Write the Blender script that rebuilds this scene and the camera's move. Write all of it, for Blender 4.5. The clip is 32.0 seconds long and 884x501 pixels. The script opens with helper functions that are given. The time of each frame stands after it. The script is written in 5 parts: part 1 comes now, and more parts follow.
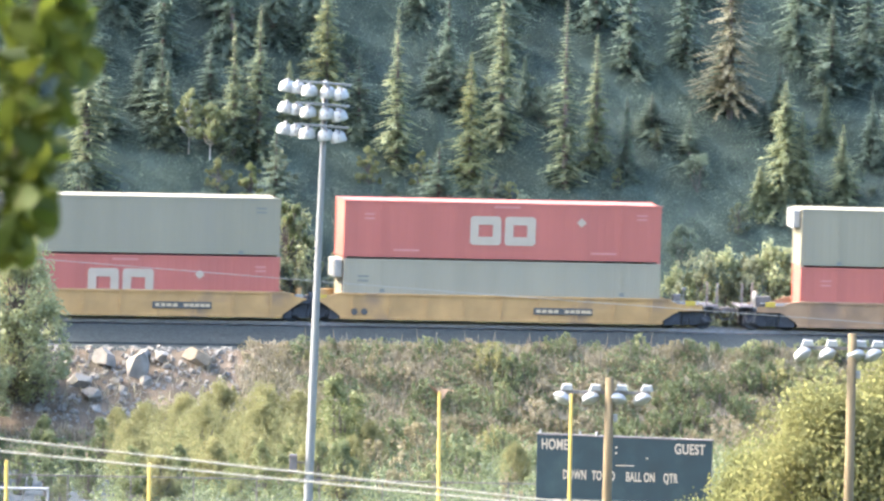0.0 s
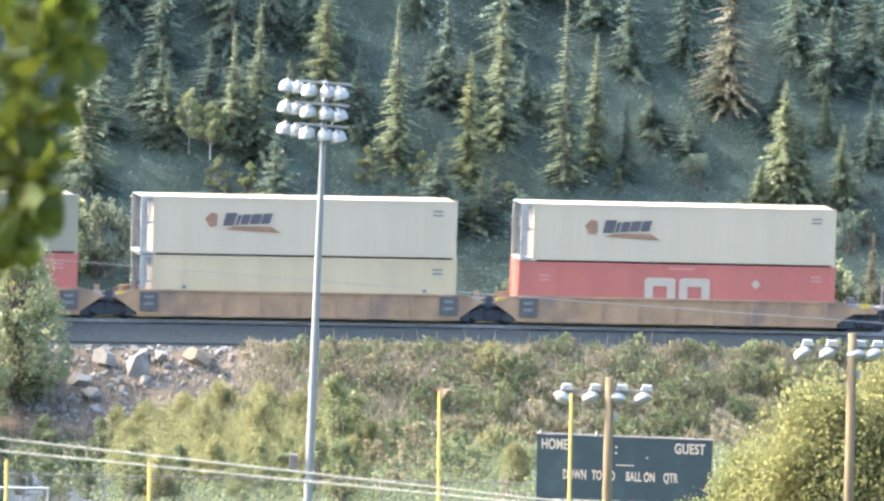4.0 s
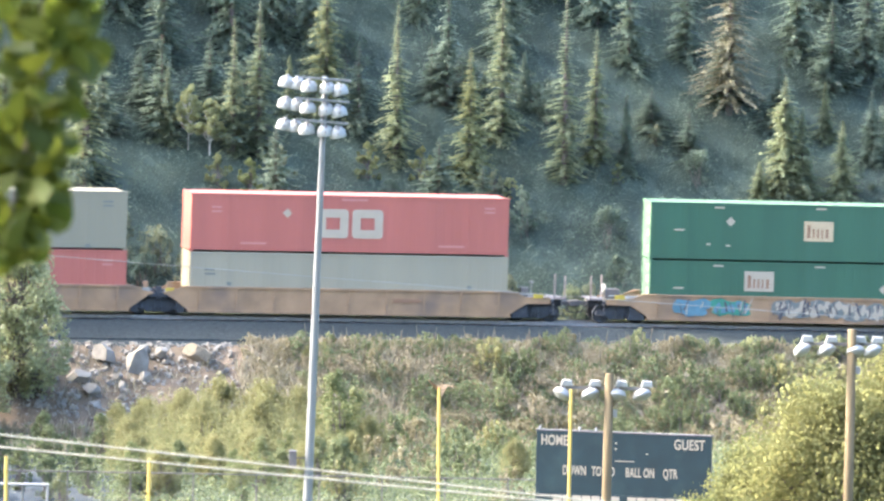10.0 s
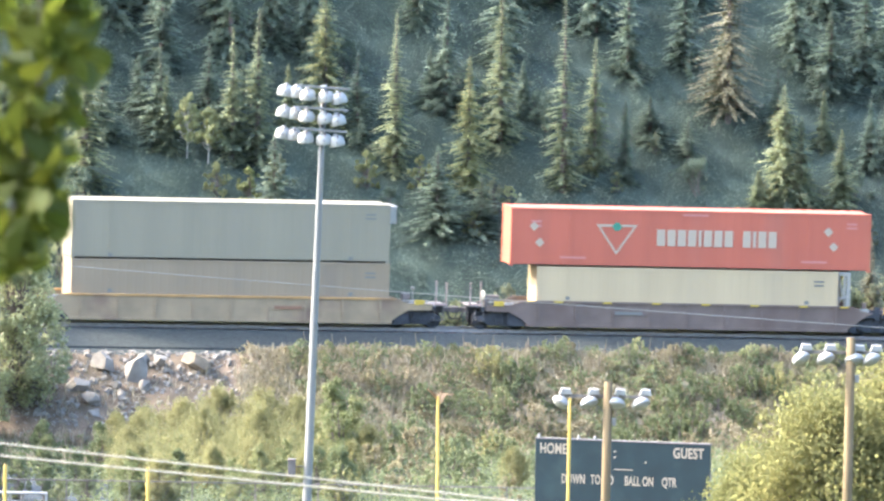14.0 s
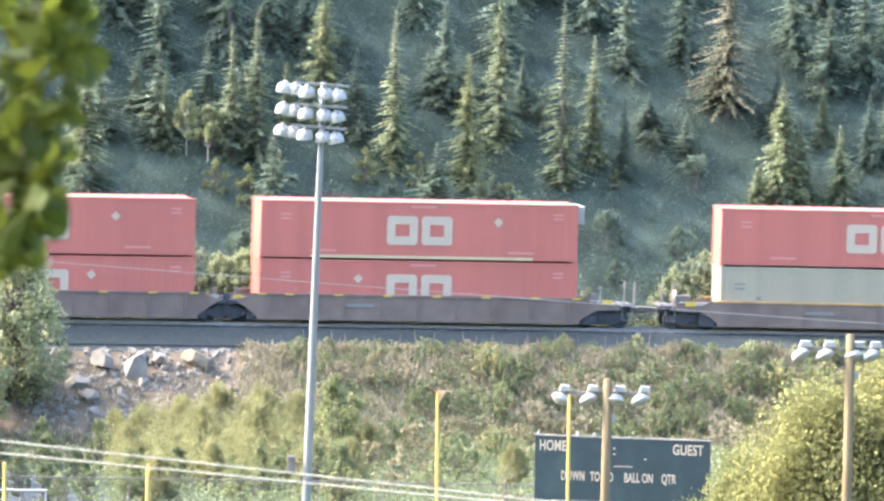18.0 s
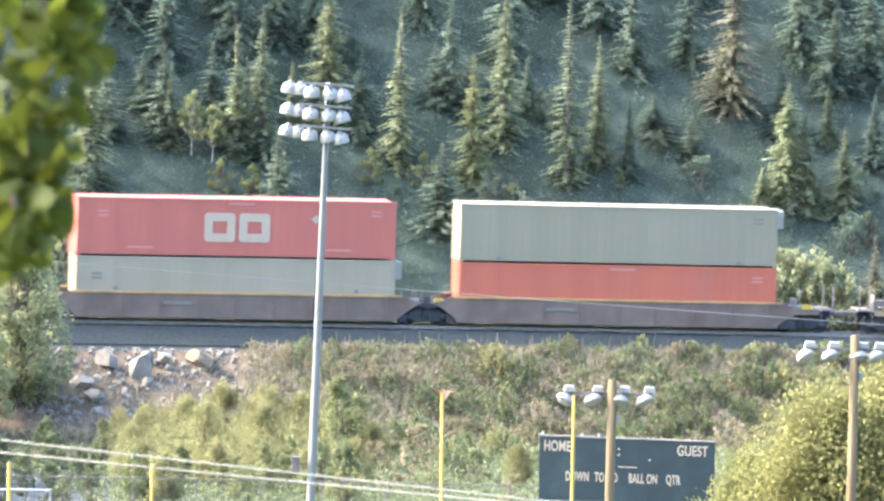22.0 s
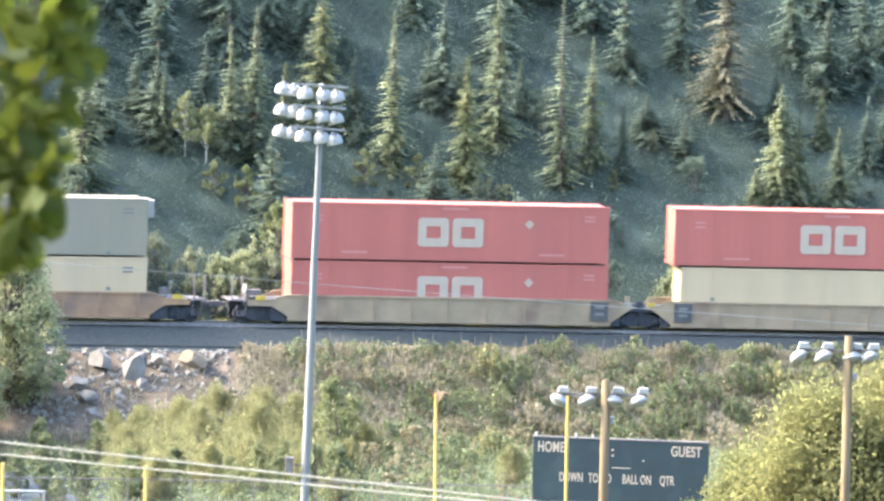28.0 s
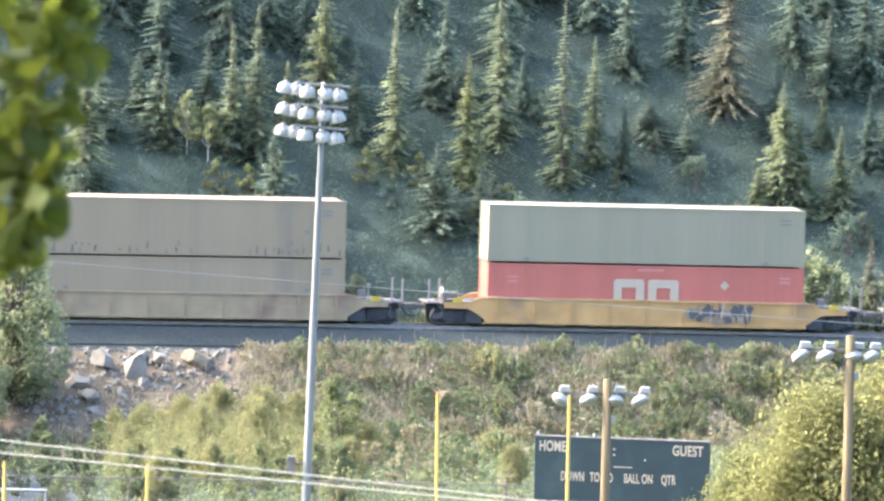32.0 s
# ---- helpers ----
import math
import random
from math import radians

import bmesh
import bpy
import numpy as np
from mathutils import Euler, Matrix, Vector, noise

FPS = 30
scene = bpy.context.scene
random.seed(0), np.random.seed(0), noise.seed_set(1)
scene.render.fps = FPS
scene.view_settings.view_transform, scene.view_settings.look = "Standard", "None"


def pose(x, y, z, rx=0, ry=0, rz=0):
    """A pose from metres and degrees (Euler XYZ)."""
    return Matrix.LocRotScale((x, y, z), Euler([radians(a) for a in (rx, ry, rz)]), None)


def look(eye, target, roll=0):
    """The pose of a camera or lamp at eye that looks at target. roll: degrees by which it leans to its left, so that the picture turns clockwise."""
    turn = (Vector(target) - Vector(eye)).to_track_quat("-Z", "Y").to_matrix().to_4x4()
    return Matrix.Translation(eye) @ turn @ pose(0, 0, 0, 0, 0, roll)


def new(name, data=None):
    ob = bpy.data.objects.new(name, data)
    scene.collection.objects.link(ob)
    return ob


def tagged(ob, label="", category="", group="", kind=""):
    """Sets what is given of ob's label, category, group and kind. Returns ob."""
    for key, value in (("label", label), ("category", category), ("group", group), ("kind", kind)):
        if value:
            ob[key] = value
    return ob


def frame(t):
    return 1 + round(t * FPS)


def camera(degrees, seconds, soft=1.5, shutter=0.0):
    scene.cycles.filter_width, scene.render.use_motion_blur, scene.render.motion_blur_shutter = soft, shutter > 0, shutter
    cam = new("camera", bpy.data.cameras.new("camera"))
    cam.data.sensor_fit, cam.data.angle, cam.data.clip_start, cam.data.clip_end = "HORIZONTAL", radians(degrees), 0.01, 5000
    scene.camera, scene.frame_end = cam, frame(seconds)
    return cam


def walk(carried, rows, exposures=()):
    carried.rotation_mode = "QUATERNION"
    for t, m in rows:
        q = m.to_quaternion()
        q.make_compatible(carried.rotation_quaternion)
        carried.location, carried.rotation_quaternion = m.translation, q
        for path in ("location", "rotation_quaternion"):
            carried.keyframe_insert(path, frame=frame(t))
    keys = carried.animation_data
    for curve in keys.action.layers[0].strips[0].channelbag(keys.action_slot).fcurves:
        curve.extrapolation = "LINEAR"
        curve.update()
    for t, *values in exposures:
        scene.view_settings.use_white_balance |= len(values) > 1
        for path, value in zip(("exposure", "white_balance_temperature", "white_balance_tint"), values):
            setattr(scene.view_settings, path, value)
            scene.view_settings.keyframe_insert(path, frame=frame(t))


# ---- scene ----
# ---- camera and its way ----
EYE = Vector((0.0, 0.0, 55.0))
PITCH, LEAN = 4.45, 1.0
STEP = radians(4.2) / 1568          # angle of one unit of sway


def aim(right, down, turn=0.0):
    """The still camera on its shaky tripod: small sways of the line of sight."""
    r = radians(LEAN)
    dx, dy = -right * STEP, down * STEP
    yaw, pitch = dx * math.cos(r) + dy * math.sin(r), dy * math.cos(r) - dx * math.sin(r)
    p = -radians(PITCH) + pitch
    return look(EYE, EYE + 600 * Vector((math.sin(yaw) * math.cos(p), math.cos(yaw) * math.cos(p), math.sin(p))), LEAN + turn)


cam = camera(4.2, 32.0, soft=2.5, shutter=0.2)
cam.data.dof.use_dof = True
cam.data.dof.focus_distance = 590.0
cam.data.dof.aperture_fstop = 24.0
walk(cam, [(0, aim(2.0, -2.0, 0.029)), (0.5, aim(2.5, -1.9, -0.007)), (1, aim(3.6, -4.4, 0.017)), (1.5, aim(2.7, -3.0, -0.036)),
          (2, aim(3.5, -0.7, 0.008)), (2.5, aim(0.6, 0.8, 0.072)), (3, aim(1.0, 3.5, 0.008)), (3.5, aim(1.7, -0.7, 0.039)),
          (5.5, aim(3.4, -4.9, 0.003)), (6, aim(1.0, -7.5, -0.000)), (6.5, aim(0.1, -5.5, -0.044)), (7, aim(-0.7, -0.3, 0.015)),
          (7.5, aim(1.1, 2.9, -0.006)), (8, aim(-1.8, -0.8, 0.013)), (8.5, aim(-3.1, -6.2, -0.027)), (9, aim(1.0, -3.2, 0.032)),
          (9.5, aim(-0.3, -4.8, -0.046)), (10, aim(1.1, -9.5, 0.021)), (10.5, aim(2.6, -6.8, -0.001)), (11, aim(0.5, -6.6, 0.025)),
          (11.5, aim(-0.7, -1.7, 0.001)), (12, aim(6.0, 0.9, -0.051)), (12.5, aim(2.8, -1.0, -0.013)), (13, aim(1.2, 3.4, 0.083)),
          (13.5, aim(2.1, 3.3, 0.001)), (14, aim(-0.4, 5.6, 0.000)), (14.5, aim(0.5, 4.5, -0.050)), (16.5, aim(2.0, 6.0, 0.015)),
          (17, aim(2.8, 1.7, -0.040)), (17.5, aim(-1.4, 0.9, -0.007)), (18, aim(-1.8, 0.3, -0.053)), (18.5, aim(-5.3, 4.2, -0.049)),
          (19, aim(-0.2, 3.9, -0.005)), (19.5, aim(-1.6, 1.5, -0.005)), (20, aim(-2.7, 0.6, -0.011)), (20.5, aim(1.7, -2.0, 0.023)),
          (21, aim(1.7, -2.8, 0.023)), (21.5, aim(-0.4, -2.4, 0.039)), (22, aim(6.7, 0.7, 0.025)), (22.5, aim(5.6, 1.5, -0.012)),
          (23, aim(1.5, -2.0, -0.015)), (23.5, aim(-2.4, -0.3, 0.000)), (24, aim(-4.4, 0.9, -0.047)), (24.5, aim(-7.6, 0.8, -0.021)),
          (25, aim(-7.3, 6.1, -0.025)), (25.5, aim(-4.9, 3.3, 0.000)), (27.5, aim(-2.9, -1.8, -0.005)), (28, aim(-4.5, 2.7, -0.003)),
          (28.5, aim(-3.7, 2.2, -0.021)), (29, aim(-0.3, 1.0, 0.018)), (29.5, aim(-1.2, 3.3, 0.023)), (30, aim(-1.7, 4.1, 0.024)),
          (30.5, aim(0.7, 4.9, 0.003)), (31, aim(0.3, 3.6, -0.030)), (31.5, aim(-1.4, 2.5, 0.020)), (32, aim(-1.5, 1.0, 0.052))],
     exposures=[(0.0, 3.52, 5470, 8), (3.5, 3.52, 5470, 8), (6.0, 3.42, 5470, 8), (8.5, 3.52, 5470, 8), (13.0, 3.60, 5470, 8), (17.0, 3.66, 5470, 8), (25.0, 3.66, 5470, 8), (28.0, 3.60, 5470, 8), (32.0, 3.55, 5470, 8)])

# ---- world and sun ----
SUN_WAY = Vector((-2.74, 0.72, 2.2)).normalized()
SUN_EL = math.asin(SUN_WAY.z)
world = bpy.data.worlds.new("world")
scene.world = world
world.use_nodes = True
wn = world.node_tree.nodes
sky = wn.new("ShaderNodeTexSky")
sky.sky_type = "NISHITA"
sky.sun_disc = False
sky.sun_elevation = SUN_EL
sky.sun_rotation = math.atan2(SUN_WAY.x, SUN_WAY.y)
sky.dust_density = 7.0
sky.ozone_density = 1.6
sky.air_density = 1.0
wn["Background"].inputs["Strength"].default_value = 0.15
world.node_tree.links.new(sky.outputs["Color"], wn["Background"].inputs["Color"])
lamp = bpy.data.lights.new("sun", "SUN")
lamp.energy = 0.87
lamp.angle = radians(4.0)
lamp.color = (1.0, 0.79, 0.53)
sun = new("sun", lamp)
sun.matrix_world = look(Vector((0, 560, 0)) + SUN_WAY * 400, (0, 560, 0))


# ---- materials ----
def material(name, colour, rough=0.7, metal=0.0, vary=0.25, grain=3.0, fine=40.0, bump=0.0, streak=False, dirt=None, dirt_at=0.62):
    """Principled surface with stains at one scale, grain at another and fine relief."""
    m = bpy.data.materials.new(name)
    m.use_nodes = True
    n, l = m.node_tree.nodes, m.node_tree.links
    b = n["Principled BSDF"]
    b.inputs["Roughness"].default_value = rough
    b.inputs["Metallic"].default_value = metal
    if rough >= 0.85:
        b.inputs["Specular IOR Level"].default_value = 0.06
    co = n.new("ShaderNodeTexCoord")
    mp = n.new("ShaderNodeMapping")
    mp.inputs["Scale"].default_value = (1, 1, 0.12) if streak else (1, 1, 1)
    l.new(co.outputs["Object"], mp.inputs["Vector"])
    a = n.new("ShaderNodeTexNoise")
    a.inputs["Scale"].default_value = grain
    a.inputs["Detail"].default_value = 5
    f = n.new("ShaderNodeTexNoise")
    f.inputs["Scale"].default_value = fine
    f.inputs["Detail"].default_value = 3
    l.new(mp.outputs[0], a.inputs["Vector"])
    l.new(co.outputs["Object"], f.inputs["Vector"])
    mixn = n.new("ShaderNodeMath")
    mixn.operation = "MULTIPLY_ADD"
    l.new(f.outputs["Fac"], mixn.inputs[0])
    mixn.inputs[1].default_value = 0.4
    l.new(a.outputs["Fac"], mixn.inputs[2])
    ramp = n.new("ShaderNodeValToRGB")
    ramp.color_ramp.elements[0].position = 0.45
    ramp.color_ramp.elements[1].position = 0.95
    ramp.color_ramp.elements[0].color = (*[c * (1 - vary) for c in colour], 1)
    ramp.color_ramp.elements[1].color = (*[min(1, c * (1 + vary)) for c in colour], 1)
    l.new(mixn.outputs[0], ramp.inputs[0])
    out = ramp.outputs[0]
    if dirt:
        d = n.new("ShaderNodeTexNoise")
        d.inputs["Scale"].default_value = grain * 0.45
        d.inputs["Detail"].default_value = 7
        l.new(mp.outputs[0], d.inputs["Vector"])
        dr = n.new("ShaderNodeMapRange")
        dr.inputs["From Min"].default_value = dirt_at - 0.08
        dr.inputs["From Max"].default_value = dirt_at + 0.12
        l.new(d.outputs["Fac"], dr.inputs["Value"])
        mx = n.new("ShaderNodeMix")
        mx.data_type = "RGBA"
        l.new(dr.outputs[0], mx.inputs["Factor"])
        l.new(out, mx.inputs["A"])
        mx.inputs["B"].default_value = (*dirt, 1)
        out = mx.outputs["Result"]
    l.new(out, b.inputs["Base Color"])
    if bump:
        bp = n.new("ShaderNodeBump")
        bp.inputs["Strength"].default_value = bump
        bp.inputs["Distance"].default_value = 0.05
        l.new(mixn.outputs[0], bp.inputs["Height"])
        l.new(bp.outputs[0], b.inputs["Normal"])
    return m


def foliage(name, dark, light, through_light=0.35, rough=0.6):
    """Leaves or needles: two tones, told apart leaf by leaf and plant by plant, with light passing through."""
    m = bpy.data.materials.new(name)
    m.use_nodes = True
    n, l = m.node_tree.nodes, m.node_tree.links
    b = n["Principled BSDF"]
    b.inputs["Roughness"].default_value = rough
    b.inputs["Specular IOR Level"].default_value = 0.2
    geo = n.new("ShaderNodeNewGeometry")
    info = n.new("ShaderNodeObjectInfo")
    add = n.new("ShaderNodeMath")
    add.operation = "MULTIPLY_ADD"
    l.new(info.outputs["Random"], add.inputs[0])
    add.inputs[1].default_value = 0.45
    sc = n.new("ShaderNodeMath")
    sc.operation = "MULTIPLY"
    l.new(geo.outputs["Random Per Island"], sc.inputs[0])
    sc.inputs[1].default_value = 0.6
    l.new(sc.outputs[0], add.inputs[2])
    ramp = n.new("ShaderNodeValToRGB")
    ramp.color_ramp.elements[0].color = (*dark, 1)
    ramp.color_ramp.elements[1].color = (*light, 1)
    l.new(add.outputs[0], ramp.inputs[0])
    l.new(ramp.outputs[0], b.inputs["Base Color"])
    tr = n.new("ShaderNodeBsdfTranslucent")
    l.new(ramp.outputs[0], tr.inputs["Color"])
    mx = n.new("ShaderNodeMixShader")
    mx.inputs[0].default_value = through_light
    l.new(b.outputs[0], mx.inputs[1])
    l.new(tr.outputs[0], mx.inputs[2])
    l.new(mx.outputs[0], n["Material Output"].inputs["Surface"])
    return m


BROWN = (0.16, 0.10, 0.06)
M = {
    "red": material("red_paint", (0.306, 0.085, 0.058), 0.5, vary=0.12, grain=0.7, streak=True, dirt=(0.264, 0.078, 0.054), dirt_at=0.68),
    "red_old": material("faded_red_paint", (0.333, 0.089, 0.056), 0.55, vary=0.15, grain=0.7, streak=True, dirt=(0.347, 0.097, 0.067), dirt_at=0.64),
    "orange_red": material("orange_red_paint", (0.330, 0.082, 0.043), 0.5, vary=0.12, grain=0.7, streak=True, dirt=(0.272, 0.091, 0.055), dirt_at=0.68),
    "dark_patch": material("dark_red_patch", (0.13, 0.047, 0.05), 0.6, vary=0.15, grain=1.0),
    "grey": material("grey_paint", (0.193, 0.166, 0.106), 0.5, vary=0.1, grain=0.7, streak=True, dirt=(0.181, 0.156, 0.106), dirt_at=0.66),
    "light_grey": material("light_grey_paint", (0.231, 0.194, 0.126), 0.5, vary=0.1, grain=0.7, streak=True, dirt=(0.217, 0.188, 0.126), dirt_at=0.66),
    "tan_grey": material("tan_grey_paint", (0.206, 0.153, 0.089), 0.6, vary=0.09, grain=0.6, streak=True, dirt=(0.126, 0.099, 0.069), dirt_at=0.7),
    "cream": material("cream_paint", (0.378, 0.283, 0.154), 0.55, vary=0.1, grain=0.7, streak=True, dirt=(0.311, 0.237, 0.138), dirt_at=0.68),
    "white": material("white_paint", (0.367, 0.288, 0.186), 0.45, vary=0.05, grain=0.7, streak=True, dirt=(0.312, 0.248, 0.166), dirt_at=0.72),
    "green": material("green_paint", (0.028, 0.075, 0.037), 0.55, vary=0.15, grain=0.7, streak=True, dirt=(0.037, 0.081, 0.048), dirt_at=0.68),
    "pale_roof": material("pale_roof_steel", (0.085, 0.13, 0.08), 0.9, vary=0.15, grain=1.0),
    "mark_white": material("marking_white", (0.334, 0.263, 0.181), 0.6, vary=0.06, grain=2.0),
    "mark_faint": material("marking_faint", (0.391, 0.155, 0.129), 0.6, vary=0.1, grain=2.0),
    "mark_grey": material("marking_grey", (0.13, 0.125, 0.105), 0.6, vary=0.15, grain=2.0),
    "mark_dark": material("marking_dark", (0.06, 0.05, 0.05), 0.6, vary=0.2, grain=2.0),
    "stencil": material("worn_black_stencil", (0.06, 0.054, 0.044), 0.7, vary=0.3, grain=2.0),
    "mark_brown": material("marking_brown", (0.2, 0.1, 0.05), 0.6, vary=0.2, grain=2.0),
    "mark_yellow": material("marking_yellow", (0.375, 0.260, 0.025), 0.6, vary=0.15, grain=2.0),
    "mark_green": material("marking_green", (0.040, 0.160, 0.096), 0.6, vary=0.15, grain=2.0),
    "plate_tan": material("plate_tan", (0.420, 0.302, 0.168), 0.6, vary=0.12, grain=2.0),
    "teal": material("teal_spray_paint", (0.040, 0.128, 0.120), 0.7, vary=0.3, grain=2.0),
    "sky_blue": material("blue_spray_paint", (0.080, 0.148, 0.172), 0.7, vary=0.25, grain=2.0),
    "car_yellow": material("yellow_car_paint", (0.342, 0.193, 0.062), 0.65, vary=0.22, grain=0.9, dirt=BROWN, dirt_at=0.66),
    "car_orange": material("orange_car_paint", (0.252, 0.147, 0.070), 0.65, vary=0.25, grain=0.9, dirt=BROWN, dirt_at=0.6),
    "car_brown": material("brown_car_paint", (0.122, 0.085, 0.062), 0.7, vary=0.25, grain=0.9, dirt=(0.098, 0.062, 0.044), dirt_at=0.6),
    "car_tan": material("tan_car_paint", (0.237, 0.170, 0.092), 0.65, vary=0.22, grain=0.9, dirt=BROWN, dirt_at=0.62),
    "dark_steel": material("dark_steel", (0.041, 0.041, 0.043), 0.8, 0.2, vary=0.3, grain=4.0),
    "rusty_rail": material("rusty_pink_steel", (0.27, 0.2, 0.165), 0.7, 0.1, vary=0.25, grain=3.0),
    "pale_steel": material("pale_weathered_steel", (0.216, 0.198, 0.162), 0.6, 0.1, vary=0.25, grain=3.0),
    "grimy_steel": material("grimy_steel", (0.12, 0.1, 0.085), 0.7, 0.3, vary=0.3, grain=4.0),
    "rail_steel": material("rail_steel", (0.3, 0.27, 0.25), 0.45, 0.8, vary=0.2, grain=4.0),
    "galvanised": material("galvanised_steel", (0.161, 0.154, 0.138), 0.45, 0.25, vary=0.12, grain=1.5, streak=True),
    "lamp_white": material("white_enamel", (0.237, 0.221, 0.189), 0.5, vary=0.12, grain=4.0, dirt=(0.179, 0.170, 0.150), dirt_at=0.68),
    "lamp_glass": material("lamp_glass", (0.17, 0.165, 0.15), 0.3, vary=0.15, grain=4.0),
    "old_wood": material("weathered_wood", (0.121, 0.088, 0.047), 0.85, vary=0.3, grain=2.5, streak=True, bump=0.3),
    "arm_wood": material("grey_crossarm_wood", (0.160, 0.136, 0.112), 0.85, vary=0.3, grain=3.0),
    "tie_wood": material("sleeper_wood", (0.1, 0.08, 0.065), 0.9, vary=0.3, grain=3.0),
    "post_yellow": material("yellow_enamel", (0.441, 0.296, 0.058), 0.45, vary=0.12, grain=2.0, streak=True),
    "ribbon": material("faded_ribbon", (0.62, 0.35, 0.2), 0.8, vary=0.2, grain=4.0),
    "board": material("scoreboard_paint", (0.007, 0.017, 0.019), 0.5, vary=0.3, grain=1.2, dirt=(0.022, 0.038, 0.035), dirt_at=0.62),
    "wire": material("pale_wire", (0.340, 0.295, 0.204), 0.5, 0.2, vary=0.1),
    "wire_grey": material("grey_wire", (0.24, 0.22, 0.18), 0.7, 0.1, vary=0.1),
    "ballast": material("ballast_gravel", (0.039, 0.042, 0.038), 0.95, vary=0.25, grain=5.0, fine=30.0, bump=0.9),
    "stone": material("pale_boulder", (0.184, 0.163, 0.133), 0.9, vary=0.25, grain=2.0, fine=14.0, bump=0.5),
    "stone_tan": material("tan_boulder", (0.144, 0.119, 0.085), 0.9, vary=0.25, grain=2.0, fine=14.0, bump=0.6),
    "field": material("field_grass", (0.058, 0.066, 0.039), 0.95, vary=0.35, grain=0.5, fine=20.0, bump=0.6),
    "asphalt": material("worn_asphalt", (0.045, 0.05, 0.05), 0.9, vary=0.3, grain=1.0, fine=25.0, bump=0.4),
    "bank": material("dry_bank", (0.211, 0.168, 0.109), 0.95, vary=0.4, grain=0.8, fine=12.0, bump=0.8, dirt=(0.133, 0.133, 0.078), dirt_at=0.55),
    "rubble": material("gravelly_soil", (0.120, 0.087, 0.057), 0.95, vary=0.6, grain=1.5, fine=9.0, bump=0.9, dirt=(0.079, 0.061, 0.040), dirt_at=0.5),
    "moss": material("forest_floor", (0.055, 0.068, 0.051), 0.95, vary=0.2, grain=0.5, fine=4.0, bump=0.1, dirt=(0.050, 0.060, 0.046), dirt_at=0.52),
    "bark": material("grey_bark", (0.12, 0.10, 0.085), 0.9, vary=0.35, grain=4.0, bump=0.5),
    "pale_bark": material("pale_bark", (0.42, 0.38, 0.32), 0.9, vary=0.3, grain=4.0),
    "spruce": foliage("spruce_needles", (0.146, 0.173, 0.110), (0.270, 0.283, 0.151), 0.66),
    # duller copy of the spruce needles: the wood's shade is put into the colour
    "spruce_shade": foliage("shaded_spruce_needles", (0.146, 0.181, 0.134), (0.183, 0.213, 0.146), 0.65, 0.85),
    "spruce_yellow": foliage("yellowish_spruce_needles", (0.162, 0.178, 0.095), (0.286, 0.289, 0.132), 0.62),
    "spruce_dead": foliage("browned_spruce_needles", (0.102, 0.100, 0.068), (0.204, 0.185, 0.115), 0.5),
    "leaf_forest": foliage("forest_leaves", (0.098, 0.125, 0.091), (0.129, 0.154, 0.106), 0.6, 0.8),
    "leaf_aspen": foliage("aspen_leaves", (0.158, 0.170, 0.074), (0.366, 0.354, 0.158), 0.4),
    "leaf_willow": foliage("willow_leaves", (0.153, 0.148, 0.064), (0.275, 0.253, 0.105), 0.58),
    "leaf_bush": foliage("bush_leaves", (0.071, 0.094, 0.049), (0.216, 0.219, 0.097), 0.48),
    "leaf_side": foliage("trackside_leaves", (0.097, 0.110, 0.066), (0.229, 0.229, 0.132), 0.5),
    "leaf_tree": foliage("bank_tree_leaves", (0.125, 0.151, 0.081), (0.320, 0.315, 0.155), 0.5),
    "leaf_green": foliage("fresh_green_leaves", (0.092, 0.110, 0.039), (0.232, 0.228, 0.100), 0.45),
    "leaf_olive": foliage("olive_bush_leaves", (0.144, 0.125, 0.068), (0.295, 0.251, 0.140), 0.45),
    "leaf_rust": foliage("rusty_bush_leaves", (0.156, 0.125, 0.078), (0.312, 0.265, 0.164), 0.4),
    "leaf_poplar": foliage("poplar_leaves", (0.122, 0.126, 0.046), (0.202, 0.186, 0.068), 0.66, 0.75),
    "leaf_near": foliage("near_leaves", (0.016, 0.034, 0.004), (0.108, 0.116, 0.013), 0.5, 0.6),
    "dry_grass": foliage("dry_grass", (0.172, 0.148, 0.094), (0.343, 0.296, 0.203), 0.4),
}


